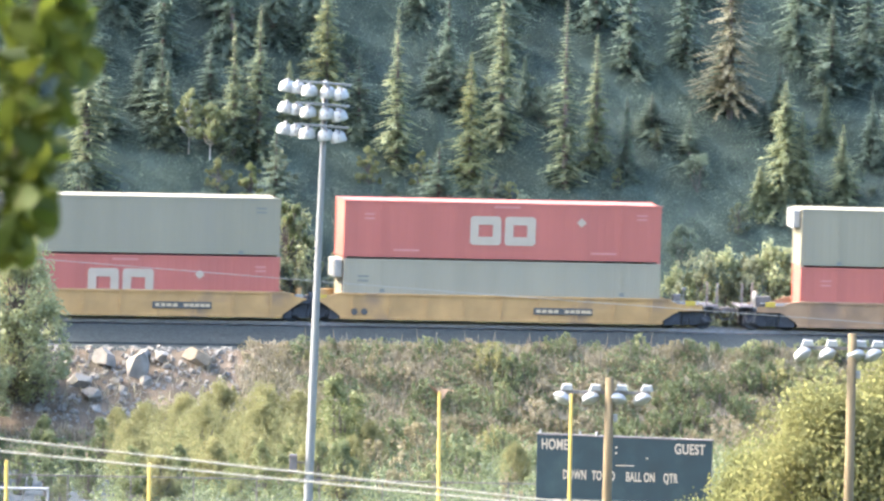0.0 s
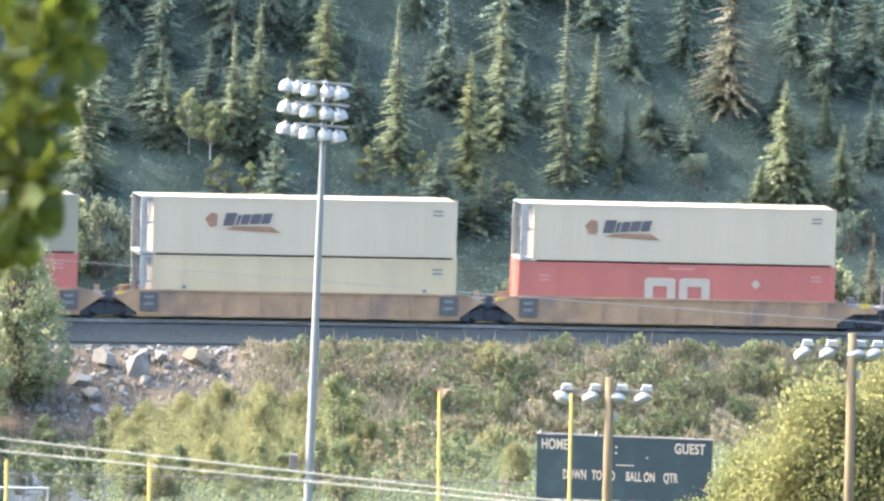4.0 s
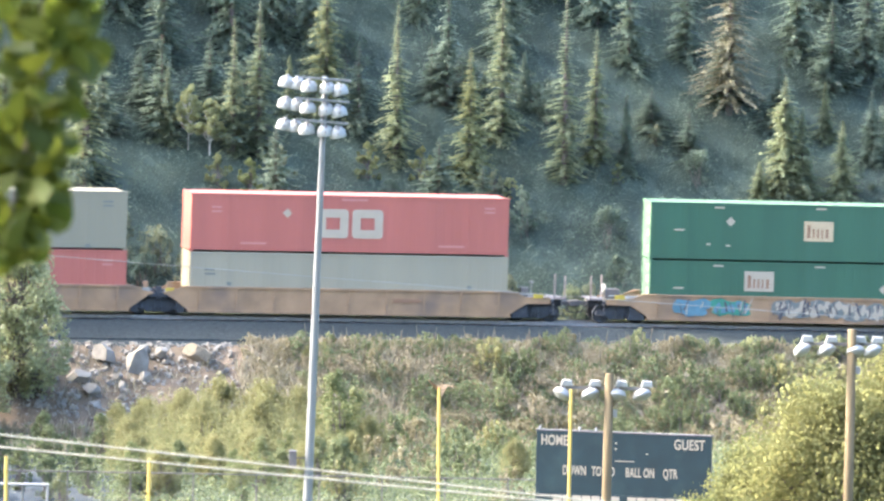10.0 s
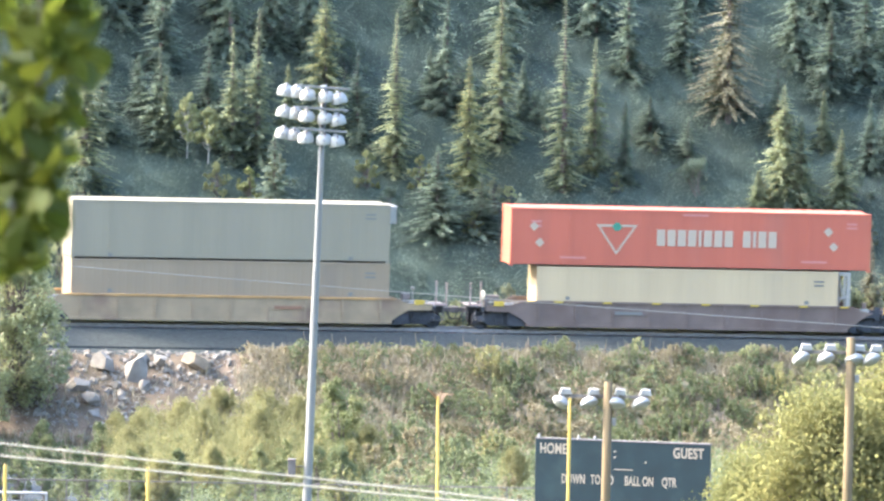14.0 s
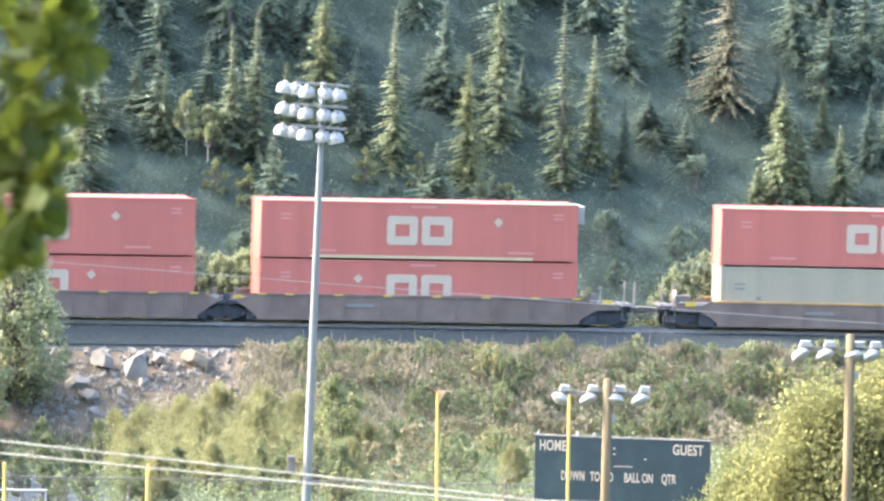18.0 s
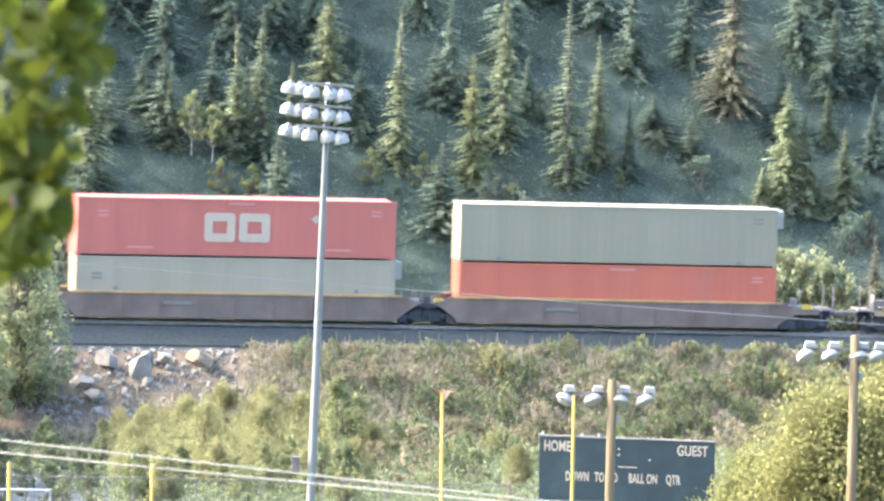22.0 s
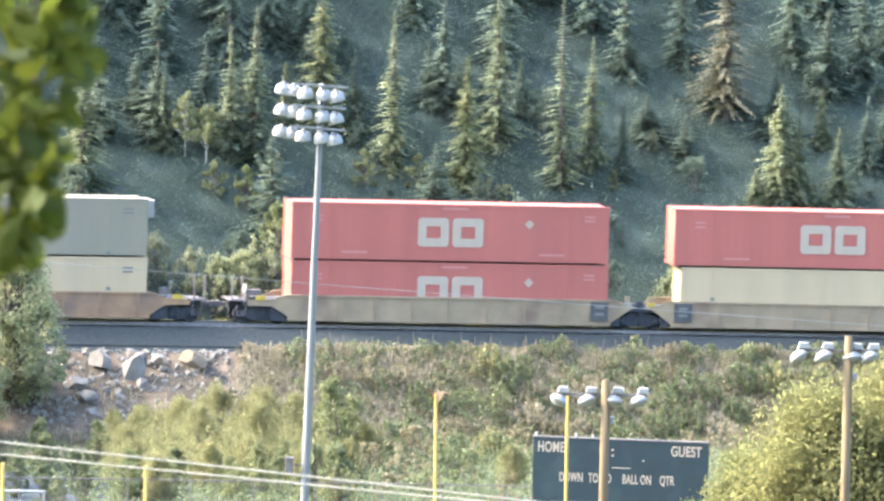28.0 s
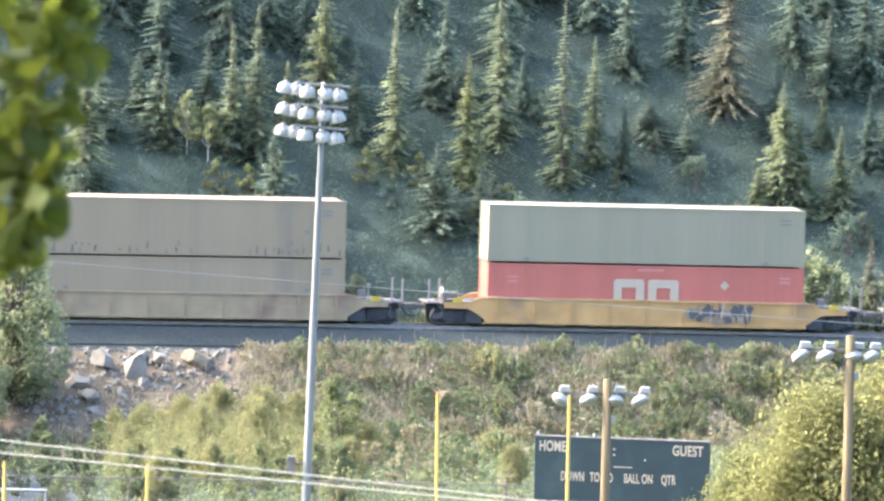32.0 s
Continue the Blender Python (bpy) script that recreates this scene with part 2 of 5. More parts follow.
# ---- mesh tools ----
class Shape:
    """Gathers solid pieces into one mesh."""

    def __init__(self):
        self.v, self.f = [], []

    def add(self, verts, faces):
        k = len(self.v)
        self.v += [tuple(p) for p in verts]
        self.f += [tuple(i + k for i in q) for q in faces]
        return self

    def prism(self, outline, y0, y1, inset=0.0, axis="y"):
        """A plate with the (x, z) outline between two depths, its rims chamfered by inset."""
        n = len(outline)
        cx, cz = sum(p[0] for p in outline) / n, sum(p[1] for p in outline) / n
        rings = []
        levels = ((y0, inset), (y0 + inset, 0), (y1 - inset, 0), (y1, inset)) if inset else ((y0, 0), (y1, 0))
        for y, i in levels:
            ring = []
            for x, z in outline:
                dx, dz = x - cx, z - cz
                d = max(math.hypot(dx, dz), 1e-6)
                x2, z2 = x - dx / d * i, z - dz / d * i
                ring.append({"y": (x2, y, z2), "x": (y, x2, z2), "z": (x2, z2, y)}[axis])
            rings.append(ring)
        verts = [p for r in rings for p in r]
        faces = [tuple(range(n)), tuple(reversed(range((len(rings) - 1) * n, len(rings) * n)))]
        for r in range(len(rings) - 1):
            for i in range(n):
                j = (i + 1) % n
                faces.append((r * n + j, r * n + i, (r + 1) * n + i, (r + 1) * n + j))
        return self.add(verts, faces)

    def box(self, x0, x1, y0, y1, z0, z1, inset=0.0):
        return self.prism([(x0, z0), (x1, z0), (x1, z1), (x0, z1)], y0, y1, inset)

    def tube(self, points, radii, sides=8):
        """A round bar through points with a radius at each."""
        pts = [Vector(p) for p in points]
        k = len(self.v)
        for i, p in enumerate(pts):
            t = (pts[min(i + 1, len(pts) - 1)] - pts[max(i - 1, 0)]).normalized()
            u = t.cross(Vector((0.31, 0.95, 0.1))).normalized()
            w = t.cross(u)
            r = radii[i] if isinstance(radii, (list, tuple)) else radii
            for j in range(sides):
                a = math.tau * j / sides
                self.v.append(tuple(p + (u * math.cos(a) + w * math.sin(a)) * r))
        for i in range(len(pts) - 1):
            for j in range(sides):
                j2 = (j + 1) % sides
                a, b = k + i * sides, k + (i + 1) * sides
                self.f.append((a + j, a + j2, b + j2, b + j))
        self.f.append(tuple(k + j for j in reversed(range(sides))))
        e = k + (len(pts) - 1) * sides
        self.f.append(tuple(e + j for j in range(sides)))
        return self

    def lathe(self, rings, at, axis, sides=14):
        """A turned body: (distance along axis, radius) rings."""
        a = Vector(axis).normalized()
        pts = [Vector(at) + a * d for d, r in rings]
        u = a.cross(Vector((0.31, 0.2, 0.93))).normalized()
        w = a.cross(u)
        k = len(self.v)
        for p, (d, r) in zip(pts, rings):
            for j in range(sides):
                t = math.tau * j / sides
                self.v.append(tuple(p + (u * math.cos(t) + w * math.sin(t)) * r))
        for i in range(len(rings) - 1):
            for j in range(sides):
                j2 = (j + 1) % sides
                self.f.append((k + i * sides + j, k + i * sides + j2, k + (i + 1) * sides + j2, k + (i + 1) * sides + j))
        self.f.append(tuple(k + j for j in reversed(range(sides))))
        e = k + (len(rings) - 1) * sides
        self.f.append(tuple(e + j for j in range(sides)))
        return self

    def mesh(self, name, mat):
        me = bpy.data.meshes.new(name)
        me.from_pydata(self.v, [], self.f)
        if mat:
            me.materials.append(mat)
        me.update()
        return me


def part(name, shape, mat, parent, label=""):
    """One mesh object under a thing or a part. shape: a Shape or a mesh."""
    me = shape.mesh(name, mat) if isinstance(shape, Shape) else shape
    ob = new(name, me)
    ob.parent = parent
    if label:
        ob["label"] = label
    return ob


def thing(name, label, category, group="", kind="", at=(0, 0, 0), turn=0.0):
    ob = new(name)
    ob.empty_display_size = 0.3
    ob.matrix_world = pose(*at, 0, 0, turn)
    return tagged(ob, label, category, group, kind)


def smooth(me):
    me.shade_smooth()
    return me


def cards(name, c, u, v, mat):
    """Many small pointed leaves: centres c, half axes u and v, each a kite of its own."""
    n = len(c)
    verts = np.empty((n, 4, 3))
    verts[:, 0], verts[:, 1], verts[:, 2], verts[:, 3] = c - u, c + v - 0.15 * u, c + u, c - v - 0.15 * u
    me = bpy.data.meshes.new(name)
    me.vertices.add(4 * n)
    me.vertices.foreach_set("co", verts.ravel())
    me.loops.add(4 * n)
    me.loops.foreach_set("vertex_index", np.arange(4 * n, dtype=np.int32))
    me.polygons.add(n)
    me.polygons.foreach_set("loop_start", np.arange(0, 4 * n, 4, dtype=np.int32))
    me.polygons.foreach_set("loop_total", np.full(n, 4, dtype=np.int32))
    me.materials.append(mat)
    me.update(calc_edges=True)
    me.validate()
    return me


def unit(a):
    return a / np.maximum(np.linalg.norm(a, axis=-1, keepdims=True), 1e-9)


# ---- the railway line ----
YAW, BEND, REACH = radians(10.9), 0.0017088, 45.0
LINE_Y, RAIL_Z, GRADE = 601.32, 4.51, -0.015626


def line(s):
    """Place and heading of the track's centre at s metres along it."""
    c = np.clip(s, -REACH, REACH)
    th = YAW - BEND * c
    r = s - c
    x = (np.sin(YAW) - np.sin(th)) / BEND + r * np.cos(th)
    y = LINE_Y + (np.cos(th) - np.cos(YAW)) / BEND + r * np.sin(th)
    return x, y, th


def rail_z(s):
    return RAIL_Z + GRADE * np.clip(s, -460, 480)


S_NODES = np.arange(-460, 481, 2.0)
NX, NY, NT = line(S_NODES)


def along(x, y):
    """Distance along the track and across it (beyond it positive) for points of the ground."""
    x, y = np.asarray(x, float), np.asarray(y, float)
    s, n = np.empty(x.shape), np.empty(x.shape)
    fs, fn, fx, fy = s.ravel(), n.ravel(), x.ravel(), y.ravel()
    for k in range(0, len(fx), 4000):
        px, py = fx[k:k + 4000], fy[k:k + 4000]
        i = np.argmin((px[:, None] - NX) ** 2 + (py[:, None] - NY) ** 2, axis=1)
        dx, dy, th = px - NX[i], py - NY[i], NT[i]
        fs[k:k + 4000] = S_NODES[i] + dx * np.cos(th) + dy * np.sin(th)
        fn[k:k + 4000] = -dx * np.sin(th) + dy * np.cos(th)
    return fs.reshape(x.shape), fn.reshape(x.shape)


def ground_z(x, y):
    s, n = along(x, y)
    y = np.asarray(y, float)
    zt = rail_z(np.clip(s, -300, 300))
    cut = np.interp(n, [-13.3, -6.2, -4.2, -1.9, 1.9, 4.2, 6, 9, 120, 200, 900], [-5.1, -1.05, -0.95, -0.3, -0.3, -0.95, -1.1, -0.9, 76.8, 110, 260])
    bank = zt + cut
    field = -0.6 + 53.8 * np.clip((350 - y) / 350, 0, 2.2) ** 1.6
    z = np.where(n > -6.2, bank, np.maximum(np.where(n > -13.3, bank, -50), field))
    return z


def spot(x, y):
    return float(ground_z(np.array([x]), np.array([y]))[0])


def build_ground():
    def steps(a, b, fine, out, growth=1.18):
        mid = list(np.arange(a, b + fine / 2, fine))
        lo, hi, d = [a], [b], fine
        while hi[-1] - b < out:
            d *= growth
            lo.append(lo[-1] - d)
            hi.append(hi[-1] + d)
        return np.array(sorted(set(lo[1:] + mid + hi[1:])))
    xs = steps(-36, 36, 0.5, 2600)
    ys = steps(578, 640, 0.4, 2600)
    gx, gy = np.meshgrid(xs, ys)
    gz = ground_z(gx, gy)
    s, n = along(gx, gy)
    rough_amp = np.where(np.abs(n) < 6.5, 0.0, np.where(n > 0, 0.1, np.where(n > -13.5, 0.22, 0.05)))
    for i in range(gx.shape[0]):
        for j in range(gx.shape[1]):
            if rough_amp[i, j] and abs(gx[i, j]) < 80:
                p = Vector((gx[i, j] * 0.5, gy[i, j] * 0.5, 0))
                gz[i, j] += rough_amp[i, j] * (noise.noise(p) + 0.5 * noise.noise(p * 2.7))
    h, w = gx.shape
    verts = np.stack([gx, gy, gz], -1).reshape(-1, 3)
    idx = np.arange(h * w).reshape(h, w)
    quads = np.stack([idx[:-1, :-1], idx[:-1, 1:], idx[1:, 1:], idx[1:, :-1]], -1).reshape(-1, 4)
    me = bpy.data.meshes.new("ground")
    me.from_pydata(verts.tolist(), [], quads.tolist())
    for key in ("field", "bank", "rubble", "moss", "asphalt", "ballast"):
        me.materials.append(M[key])
    cn = n[:-1, :-1].ravel()
    cs = s[:-1, :-1].ravel()
    wob = 1.5 * np.sin(cs * 0.7) + 1.0 * np.sin(cs * 1.9)
    kind = np.where(cn > 4.2, 3, np.where(cn < -14, 0, np.where((cs + wob < -10.5) & (cn > -14), 2, 1)))
    kind = np.where((cn < -14) & (gx[:-1, :-1].ravel() < -15.0 + 0.6 * np.sin(gy[:-1, :-1].ravel())) & (gy[:-1, :-1].ravel() > 505), 4, kind)
    kind = np.where((cn > -5.3 - 1.0 * np.clip((-cs - 11) / 3, 0, 1)) & (cn < 4.2), 5, kind)
    me.polygons.foreach_set("material_index", kind.astype(np.int32))
    smooth(me)
    return tagged(new("ground", me), "dry weedy bank, wooded hillside and sports field", "ground", kind="structure")


build_ground()


def sweep(outline, s0, s1, step=1.0):
    """A strip with the (across, height) outline along the track."""
    sh = Shape()
    ss = np.arange(s0, s1 + step / 2, step)
    n = len(outline)
    for s in ss:
        x, y, th = line(s)
        for a, z in outline:
            sh.v.append((float(x - a * math.sin(th)), float(y + a * math.cos(th)), float(rail_z(s) + z)))
    for i in range(len(ss) - 1):
        for j in range(n):
            j2 = (j + 1) % n
            sh.f.append((i * n + j, i * n + j2, (i + 1) * n + j2, (i + 1) * n + j))
    sh.f.append(tuple(reversed(range(n))))
    sh.f.append(tuple(range((len(ss) - 1) * n, len(ss) * n)))
    return sh


def build_track():
    root = thing("track", "single railway track on grey crushed-stone ballast", "track", kind="structure")
    part("ballast_bed", sweep([(-4.4, -1.3), (-4.3, -0.86), (-1.95, -0.19), (1.95, -0.19), (4.3, -0.86), (4.4, -1.3)], -440, 470, 2.0), M["ballast"], root, "grey crushed-stone ballast")
    prof = [(-0.07, -0.17), (0.07, -0.17), (0.07, -0.15), (0.012, -0.13), (0.012, -0.045), (0.037, -0.035), (0.037, 0.0), (-0.037, 0.0), (-0.037, -0.035), (-0.012, -0.045), (-0.012, -0.13), (-0.07, -0.15)]
    for a in (-0.7525, 0.7525):
        part("rail", sweep([(p[0] + a, p[1]) for p in prof], -440, 470, 2.0), M["rail_steel"], root, "worn steel rail")
    tie = Shape().box(-0.11, 0.11, -1.3, 1.3, -0.3, -0.165, 0.015).mesh("sleeper", M["tie_wood"])
    for i in range(130):
        s = -36 + i * 0.56
        x, y, th = line(s)
        ob = new("sleeper", tie)
        ob.parent = root
        ob.matrix_world = pose(float(x), float(y), float(rail_z(s)), 0, 0, math.degrees(th))
    # loose stones on both shoulders
    rng = np.random.default_rng(5)
    stones = Shape()
    for _ in range(5200):
        s, n = rng.uniform(-34, 34), rng.choice([-1, 1], p=[0.85, 0.15]) * rng.uniform(1.0, 4.7)
        x, y, th = line(s)
        z = rail_z(s) + np.interp(abs(n), [0, 1.95, 4.3, 5], [-0.19, -0.19, -0.86, -0.95])
        c = Vector((float(x - n * math.sin(th)), float(y + n * math.cos(th)), float(z)))
        r = rng.uniform(0.02, 0.045)
        d = Vector(rng.normal(0, 1, 3)).normalized()
        e = d.orthogonal().normalized()
        f = d.cross(e)
        pts = [c + d * r, c - d * r, c + e * r * 0.8, c - e * r * 0.8, c + f * r * 0.7, c - f * r * 0.7]
        stones.add(pts, [(0, 2, 4), (2, 1, 4), (1, 3, 4), (3, 0, 4), (2, 0, 5), (1, 2, 5), (3, 1, 5), (0, 3, 5)])
    tagged(part("loose_stones", stones, M["ballast"], root), kind="stuff")


build_track()


# ---- the train ----
MOVING = []          # (thing, distance along the train, height over the rail)
CACHE = {}


def cached(key, make):
    if key not in CACHE:
        CACHE[key] = make()
    return CACHE[key]


def ribbed(length, height, y, mat, out):
    """A side wall of pressed steel with shallow upright grooves; out: -1 or 1, the way it faces."""
    sh = Shape()
    xs, ds = [-length / 2], [0.0]
    n = int(length / 0.42)
    for i in range(n):
        a = -length / 2 + (i + 0.5) * length / n
        xs += [a - 0.07, a - 0.035, a + 0.035, a + 0.07]
        ds += [0.0, 0.005, 0.005, 0.0]
    xs.append(length / 2)
    ds.append(0.0)
    for x, d in zip(xs, ds):
        yy = y - out * d
        sh.v += [(x, yy, 0), (x, yy, height), (x, y - out * 0.05, height), (x, y - out * 0.05, 0)]
    for i in range(len(xs) - 1):
        a, b = 4 * i, 4 * i + 4
        for j in range(4):
            j2 = (j + 1) % 4
            sh.f.append((a + j, a + j2, b + j2, b + j) if out > 0 else (b + j, b + j2, a + j2, a + j))
    return sh.mesh("side_panel", mat)


def frame_ring(x0, x1, z0, z1, t):
    """A hollow square, as four bars."""
    sh = Shape()
    c = 0.12
    for pts in ([(x0, z0 + c), (x0 + c, z0), (x0 + t, z0 + t), (x0 + t, z1 - t), (x0 + c, z1), (x0, z1 - c)],
                [(x1, z1 - c), (x1 - c, z1), (x1 - t, z1 - t), (x1 - t, z0 + t), (x1 - c, z0), (x1, z0 + c)],
                [(x0 + c, z0), (x1 - c, z0), (x1 - t, z0 + t), (x0 + t, z0 + t)],
                [(x1 - c, z1), (x0 + c, z1), (x0 + t, z1 - t), (x1 - t, z1 - t)]):
        sh.prism(pts, -0.012, 0.0)
    return sh


def mark(owner, name, shape, mat, x, z, y, label=""):
    ob = part(name, shape, mat, owner, label)
    ob.location = (x, y, z)
    return ob


def bars(widths, height, gap):
    """A row of plain upright bars that stand for writing."""
    sh = Shape()
    x = -(sum(widths) + gap * (len(widths) - 1)) / 2
    for w in widths:
        if w > 0:
            sh.box(x, x + w, -0.012, 0.0, -height / 2, height / 2)
        x += abs(w) + gap
    return sh


def container(paint, label, length=16.154, logo="", diamond=None, nose="", rust=False, doors_left=False, stripe=False, open_end=""):
    """A domestic freight container; x along the track, its floor at z = 0."""
    w, h, t = 1.295, 2.875, 0.09
    root = thing("freight_container", label, "container", "containers on the train")
    m = M[paint]
    L = length
    key = (paint, L)
    part("side_panel", cached(key + ("near",), lambda: ribbed(L - 2 * t, h - 0.26, -w + 0.02, m, -1)), m, root).location = (0, 0, 0.13)
    part("side_panel", cached(key + ("far",), lambda: ribbed(L - 2 * t, h - 0.26, w - 0.02, m, 1)), m, root).location = (0, 0, 0.13)

    def roof():
        n = int(L / 0.6)
        out = [(-L / 2 + t, h - 0.08), (L / 2 - t, h - 0.08)]
        for i in range(n):
            b = L / 2 - t - i * (L - 2 * t) / n
            a = b - (L - 2 * t) / n
            out += [(b, h - 0.045), (b - 0.04, h - 0.02), (a + 0.04, h - 0.02), (a, h - 0.045)]
        return Shape().prism(out, -w + 0.06, w - 0.06).mesh("roof", m)
    if paint == "green":
        m = M["pale_roof"]
    part("roof", cached(key + ("roof",), roof), m, root)
    m = M[paint]
    part("floor", cached(key + ("floor",), lambda: Shape().box(-L / 2 + t, L / 2 - t, -w + 0.06, w - 0.06, 0.03, 0.16).mesh("floor", M["dark_steel"])), m, root)
    top = cached(key + ("top",), lambda: Shape().box(-L / 2 + t, L / 2 - t, -0.045, 0.045, h - 0.13, h, 0.034).mesh("top_rail", m))
    low = cached(key + ("low",), lambda: Shape().box(-L / 2 + t, L / 2 - t, -0.04, 0.04, 0.055, 0.14, 0.012).mesh("bottom_rail", m))
    post = cached(key + ("post",), lambda: Shape().box(-0.075, 0.075, -0.075, 0.075, 0.0, h, 0.015).box(-0.09, 0.09, -0.085, 0.085, -0.045, 0.13, 0.01).box(-0.09, 0.09, -0.085, 0.085, h - 0.13, h + 0.004, 0.01).mesh("corner_post", m))
    stay = cached(key + ("stay",), lambda: Shape().box(-0.09, 0.09, -0.018, 0.018, 0.13, h - 0.13, 0.005).box(-0.13, 0.13, -0.03, 0.03, h - 0.15, h + 0.006, 0.01).mesh("lifting_post", m))
    for side in (-1, 1):
        part("top_rail", top, m, root).location = (0, side * (w - 0.045), 0)
        part("bottom_rail", low, m, root).location = (0, side * (w - 0.045), 0)
        for end in (-1, 1):
            part("corner_post", post, m, root).location = (end * (L / 2 - 0.09), side * (w - 0.09), 0)
            part("lifting_post", stay, m, root).location = (end * 6.1, side * (w - 0.012), 0)
    # end wall and doors
    wall = cached(key + ("wall",), lambda: Shape().box(-0.03, 0.03, -w + 0.16, w - 0.16, 0.02, h - 0.02, 0.01).box(-0.05, 0.05, -w + 0.1, w - 0.1, h - 0.16, h - 0.01, 0.01).box(-0.05, 0.05, -w + 0.1, w - 0.1, 0.01, 0.15, 0.01).mesh("end_wall", m))
    d = -1 if doors_left else 1
    if open_end == "left":
        wall = cached(("dark_wall", L), lambda: Shape().box(-0.03, 0.03, -w + 0.16, w - 0.16, 0.02, h - 0.02, 0.01).mesh("end_wall", M["grimy_steel"]))
    if paint == "green":
        wall.materials.clear()
        wall.materials.append(M["pale_roof"])
    part("end_wall", wall, m, root).location = (-d * (L / 2 - 0.08), 0, 0)

    def leaf():
        return Shape().box(-0.025, 0.025, -0.55, 0.55, 0.12, h - 0.12, 0.012).mesh("door", m)

    def bar():
        sh = Shape().tube([(0, 0, 0.1), (0, 0, h - 0.1)], 0.02, 6)
        for z in (0.25, 0.9, 2.0, 2.6):
            sh.box(-0.03, 0.03, -0.05, 0.05, z - 0.04, z + 0.04, 0.005)
        return sh.mesh("locking_bar", M["galvanised"])
    for side in (-1, 1):
        door = part("door", cached(key + ("door",), leaf), m, root)
        door.location = (d * (L / 2 - 0.06), side * 0.565, 0)
        for o in (-0.25, 0.25):
            part("locking_bar", cached("bar", bar), None, door, "galvanised locking bar").location = (d * 0.04, o, 0)
    y = -w - 0.001
    if nose:
        e = -1 if nose == "left" else 1
        x0 = e * (L / 2 + 0.01)
        unit_box = Shape().box(min(x0, x0 + e * 0.36), max(x0, x0 + e * 0.36), -0.95, 0.95, h - 0.98, h - 0.08, 0.04)
        unit_box.box(min(x0, x0 + e * 0.38), max(x0, x0 + e * 0.38), -0.8, 0.8, h - 0.5, h - 0.2, 0.02)
        part("power_unit", unit_box, M["lamp_white"], root, "pale boxy power unit on the end wall")
    if open_end:
        e = -1 if open_end == "left" else 1
        fr = Shape()
        x0, x1 = e * (L / 2 + 0.02), e * (L / 2 + 0.62)
        a, b = min(x0, x1), max(x0, x1)
        for yy in (-w + 0.07, w - 0.07):
            xm = (x0 + x1) / 2
            fr.box(*sorted((x1 - e * 0.2, x1)), yy - 0.06, yy + 0.06, 0.0, h, 0.015)
            fr.box(xm - 0.05, xm + 0.05, yy - 0.04, yy + 0.04, 0.0 if len(logo) else 1.6, h - 0.1, 0.01)
            fr.tube([(x0, yy, h - 0.15), (x1 - e * 0.1, yy, 0.5)], 0.035, 6)
            fr.box(a, b, yy - 0.05, yy + 0.05, h - 0.16, h, 0.012)
            fr.box(a, b, yy - 0.04, yy + 0.04, 1.5, 1.62, 0.012)
        fr.box(a, b, -w + 0.02, w - 0.02, 0.0, 0.12, 0.02)
        fr.box(a, b, -w + 0.02, w - 0.02, h - 0.04, h + 0.002, 0.01)
        part("end_frame", fr, M["lamp_white"], root, "open white end frame")
    lm = M["mark_white"]
    if logo == "rings":
        for x0, x1 in ((-1.66, -0.1), (0.1, 1.66)):
            mark(root, "logo_shape", cached(("ring", x0), lambda: frame_ring(x0, x1, -0.72, 0.72, 0.42).mesh("logo_shape", lm)), None, 0, 1.47, y, "hollow off-white logo shape")
    elif logo == "triangle":
        tri = Shape()
        o, i = [(-1.05, 0.62), (1.05, 0.62), (0.0, -0.9)], [(-0.85, 0.5), (0.85, 0.5), (0.0, -0.72)]
        for k in range(3):
            k2 = (k + 1) % 3
            tri.prism([o[k], o[k2], i[k2], i[k]], -0.012, 0)
        mark(root, "logo_shape", tri, lm, -3.8 if L > 17 else -3.9, 1.5, y, "white triangle outline")
        mark(root, "logo_mark", Shape().prism([(-0.25, 0.0), (-0.1, -0.2), (0.12, -0.2), (0.27, 0.0), (0.1, 0.22), (-0.08, 0.22)], -0.018, -0.002), M["mark_green"], -3.8 if L > 17 else -3.9, 2.0 if L > 17 else 2.1, y, "small green logo mark")
        bx = -1.75 if L > 17 else -1.5
        for wd in (0.42, 0.42, 0.42, 0.42, 0.16, 0.42, 0.42, 0.42, -0.3, 0.4, 0.16, 0.42, 0.4):
            if wd > 0:
                mark(root, "lettering_bar", cached(("letter", wd), lambda: Shape().box(0, wd, -0.012, 0, -0.41, 0.41, 0.003).mesh("lettering_bar", lm)), None, bx, 1.5 if L > 17 else 1.72, y)
            bx += abs(wd) + 0.11
    elif logo == "slant":
        x = -1.1
        for k, wd in enumerate((0.56, 0.17, 0.42, 0.48, 0.46)):
            sl = Shape().prism([(x, -0.26 + 0.03 * k), (x + wd, -0.24 + 0.03 * k), (x + wd + 0.16, (0.28 if k else 0.4) + 0.03 * k), (x + 0.16, (0.26 if k else 0.38) + 0.03 * k)], -0.012, 0)
            mark(root, "logo_bar", sl, M["mark_dark"], -3.1, 1.72, y, "dark slanted logo bar")
            x += wd + 0.07
        mark(root, "logo_underline", Shape().prism([(-1.3, -0.02), (1.5, -0.16), (1.0, 0.16), (-0.9, 0.14)], -0.012, 0), M["mark_brown"], -2.75, 1.3, y, "brown swoosh under the logo")
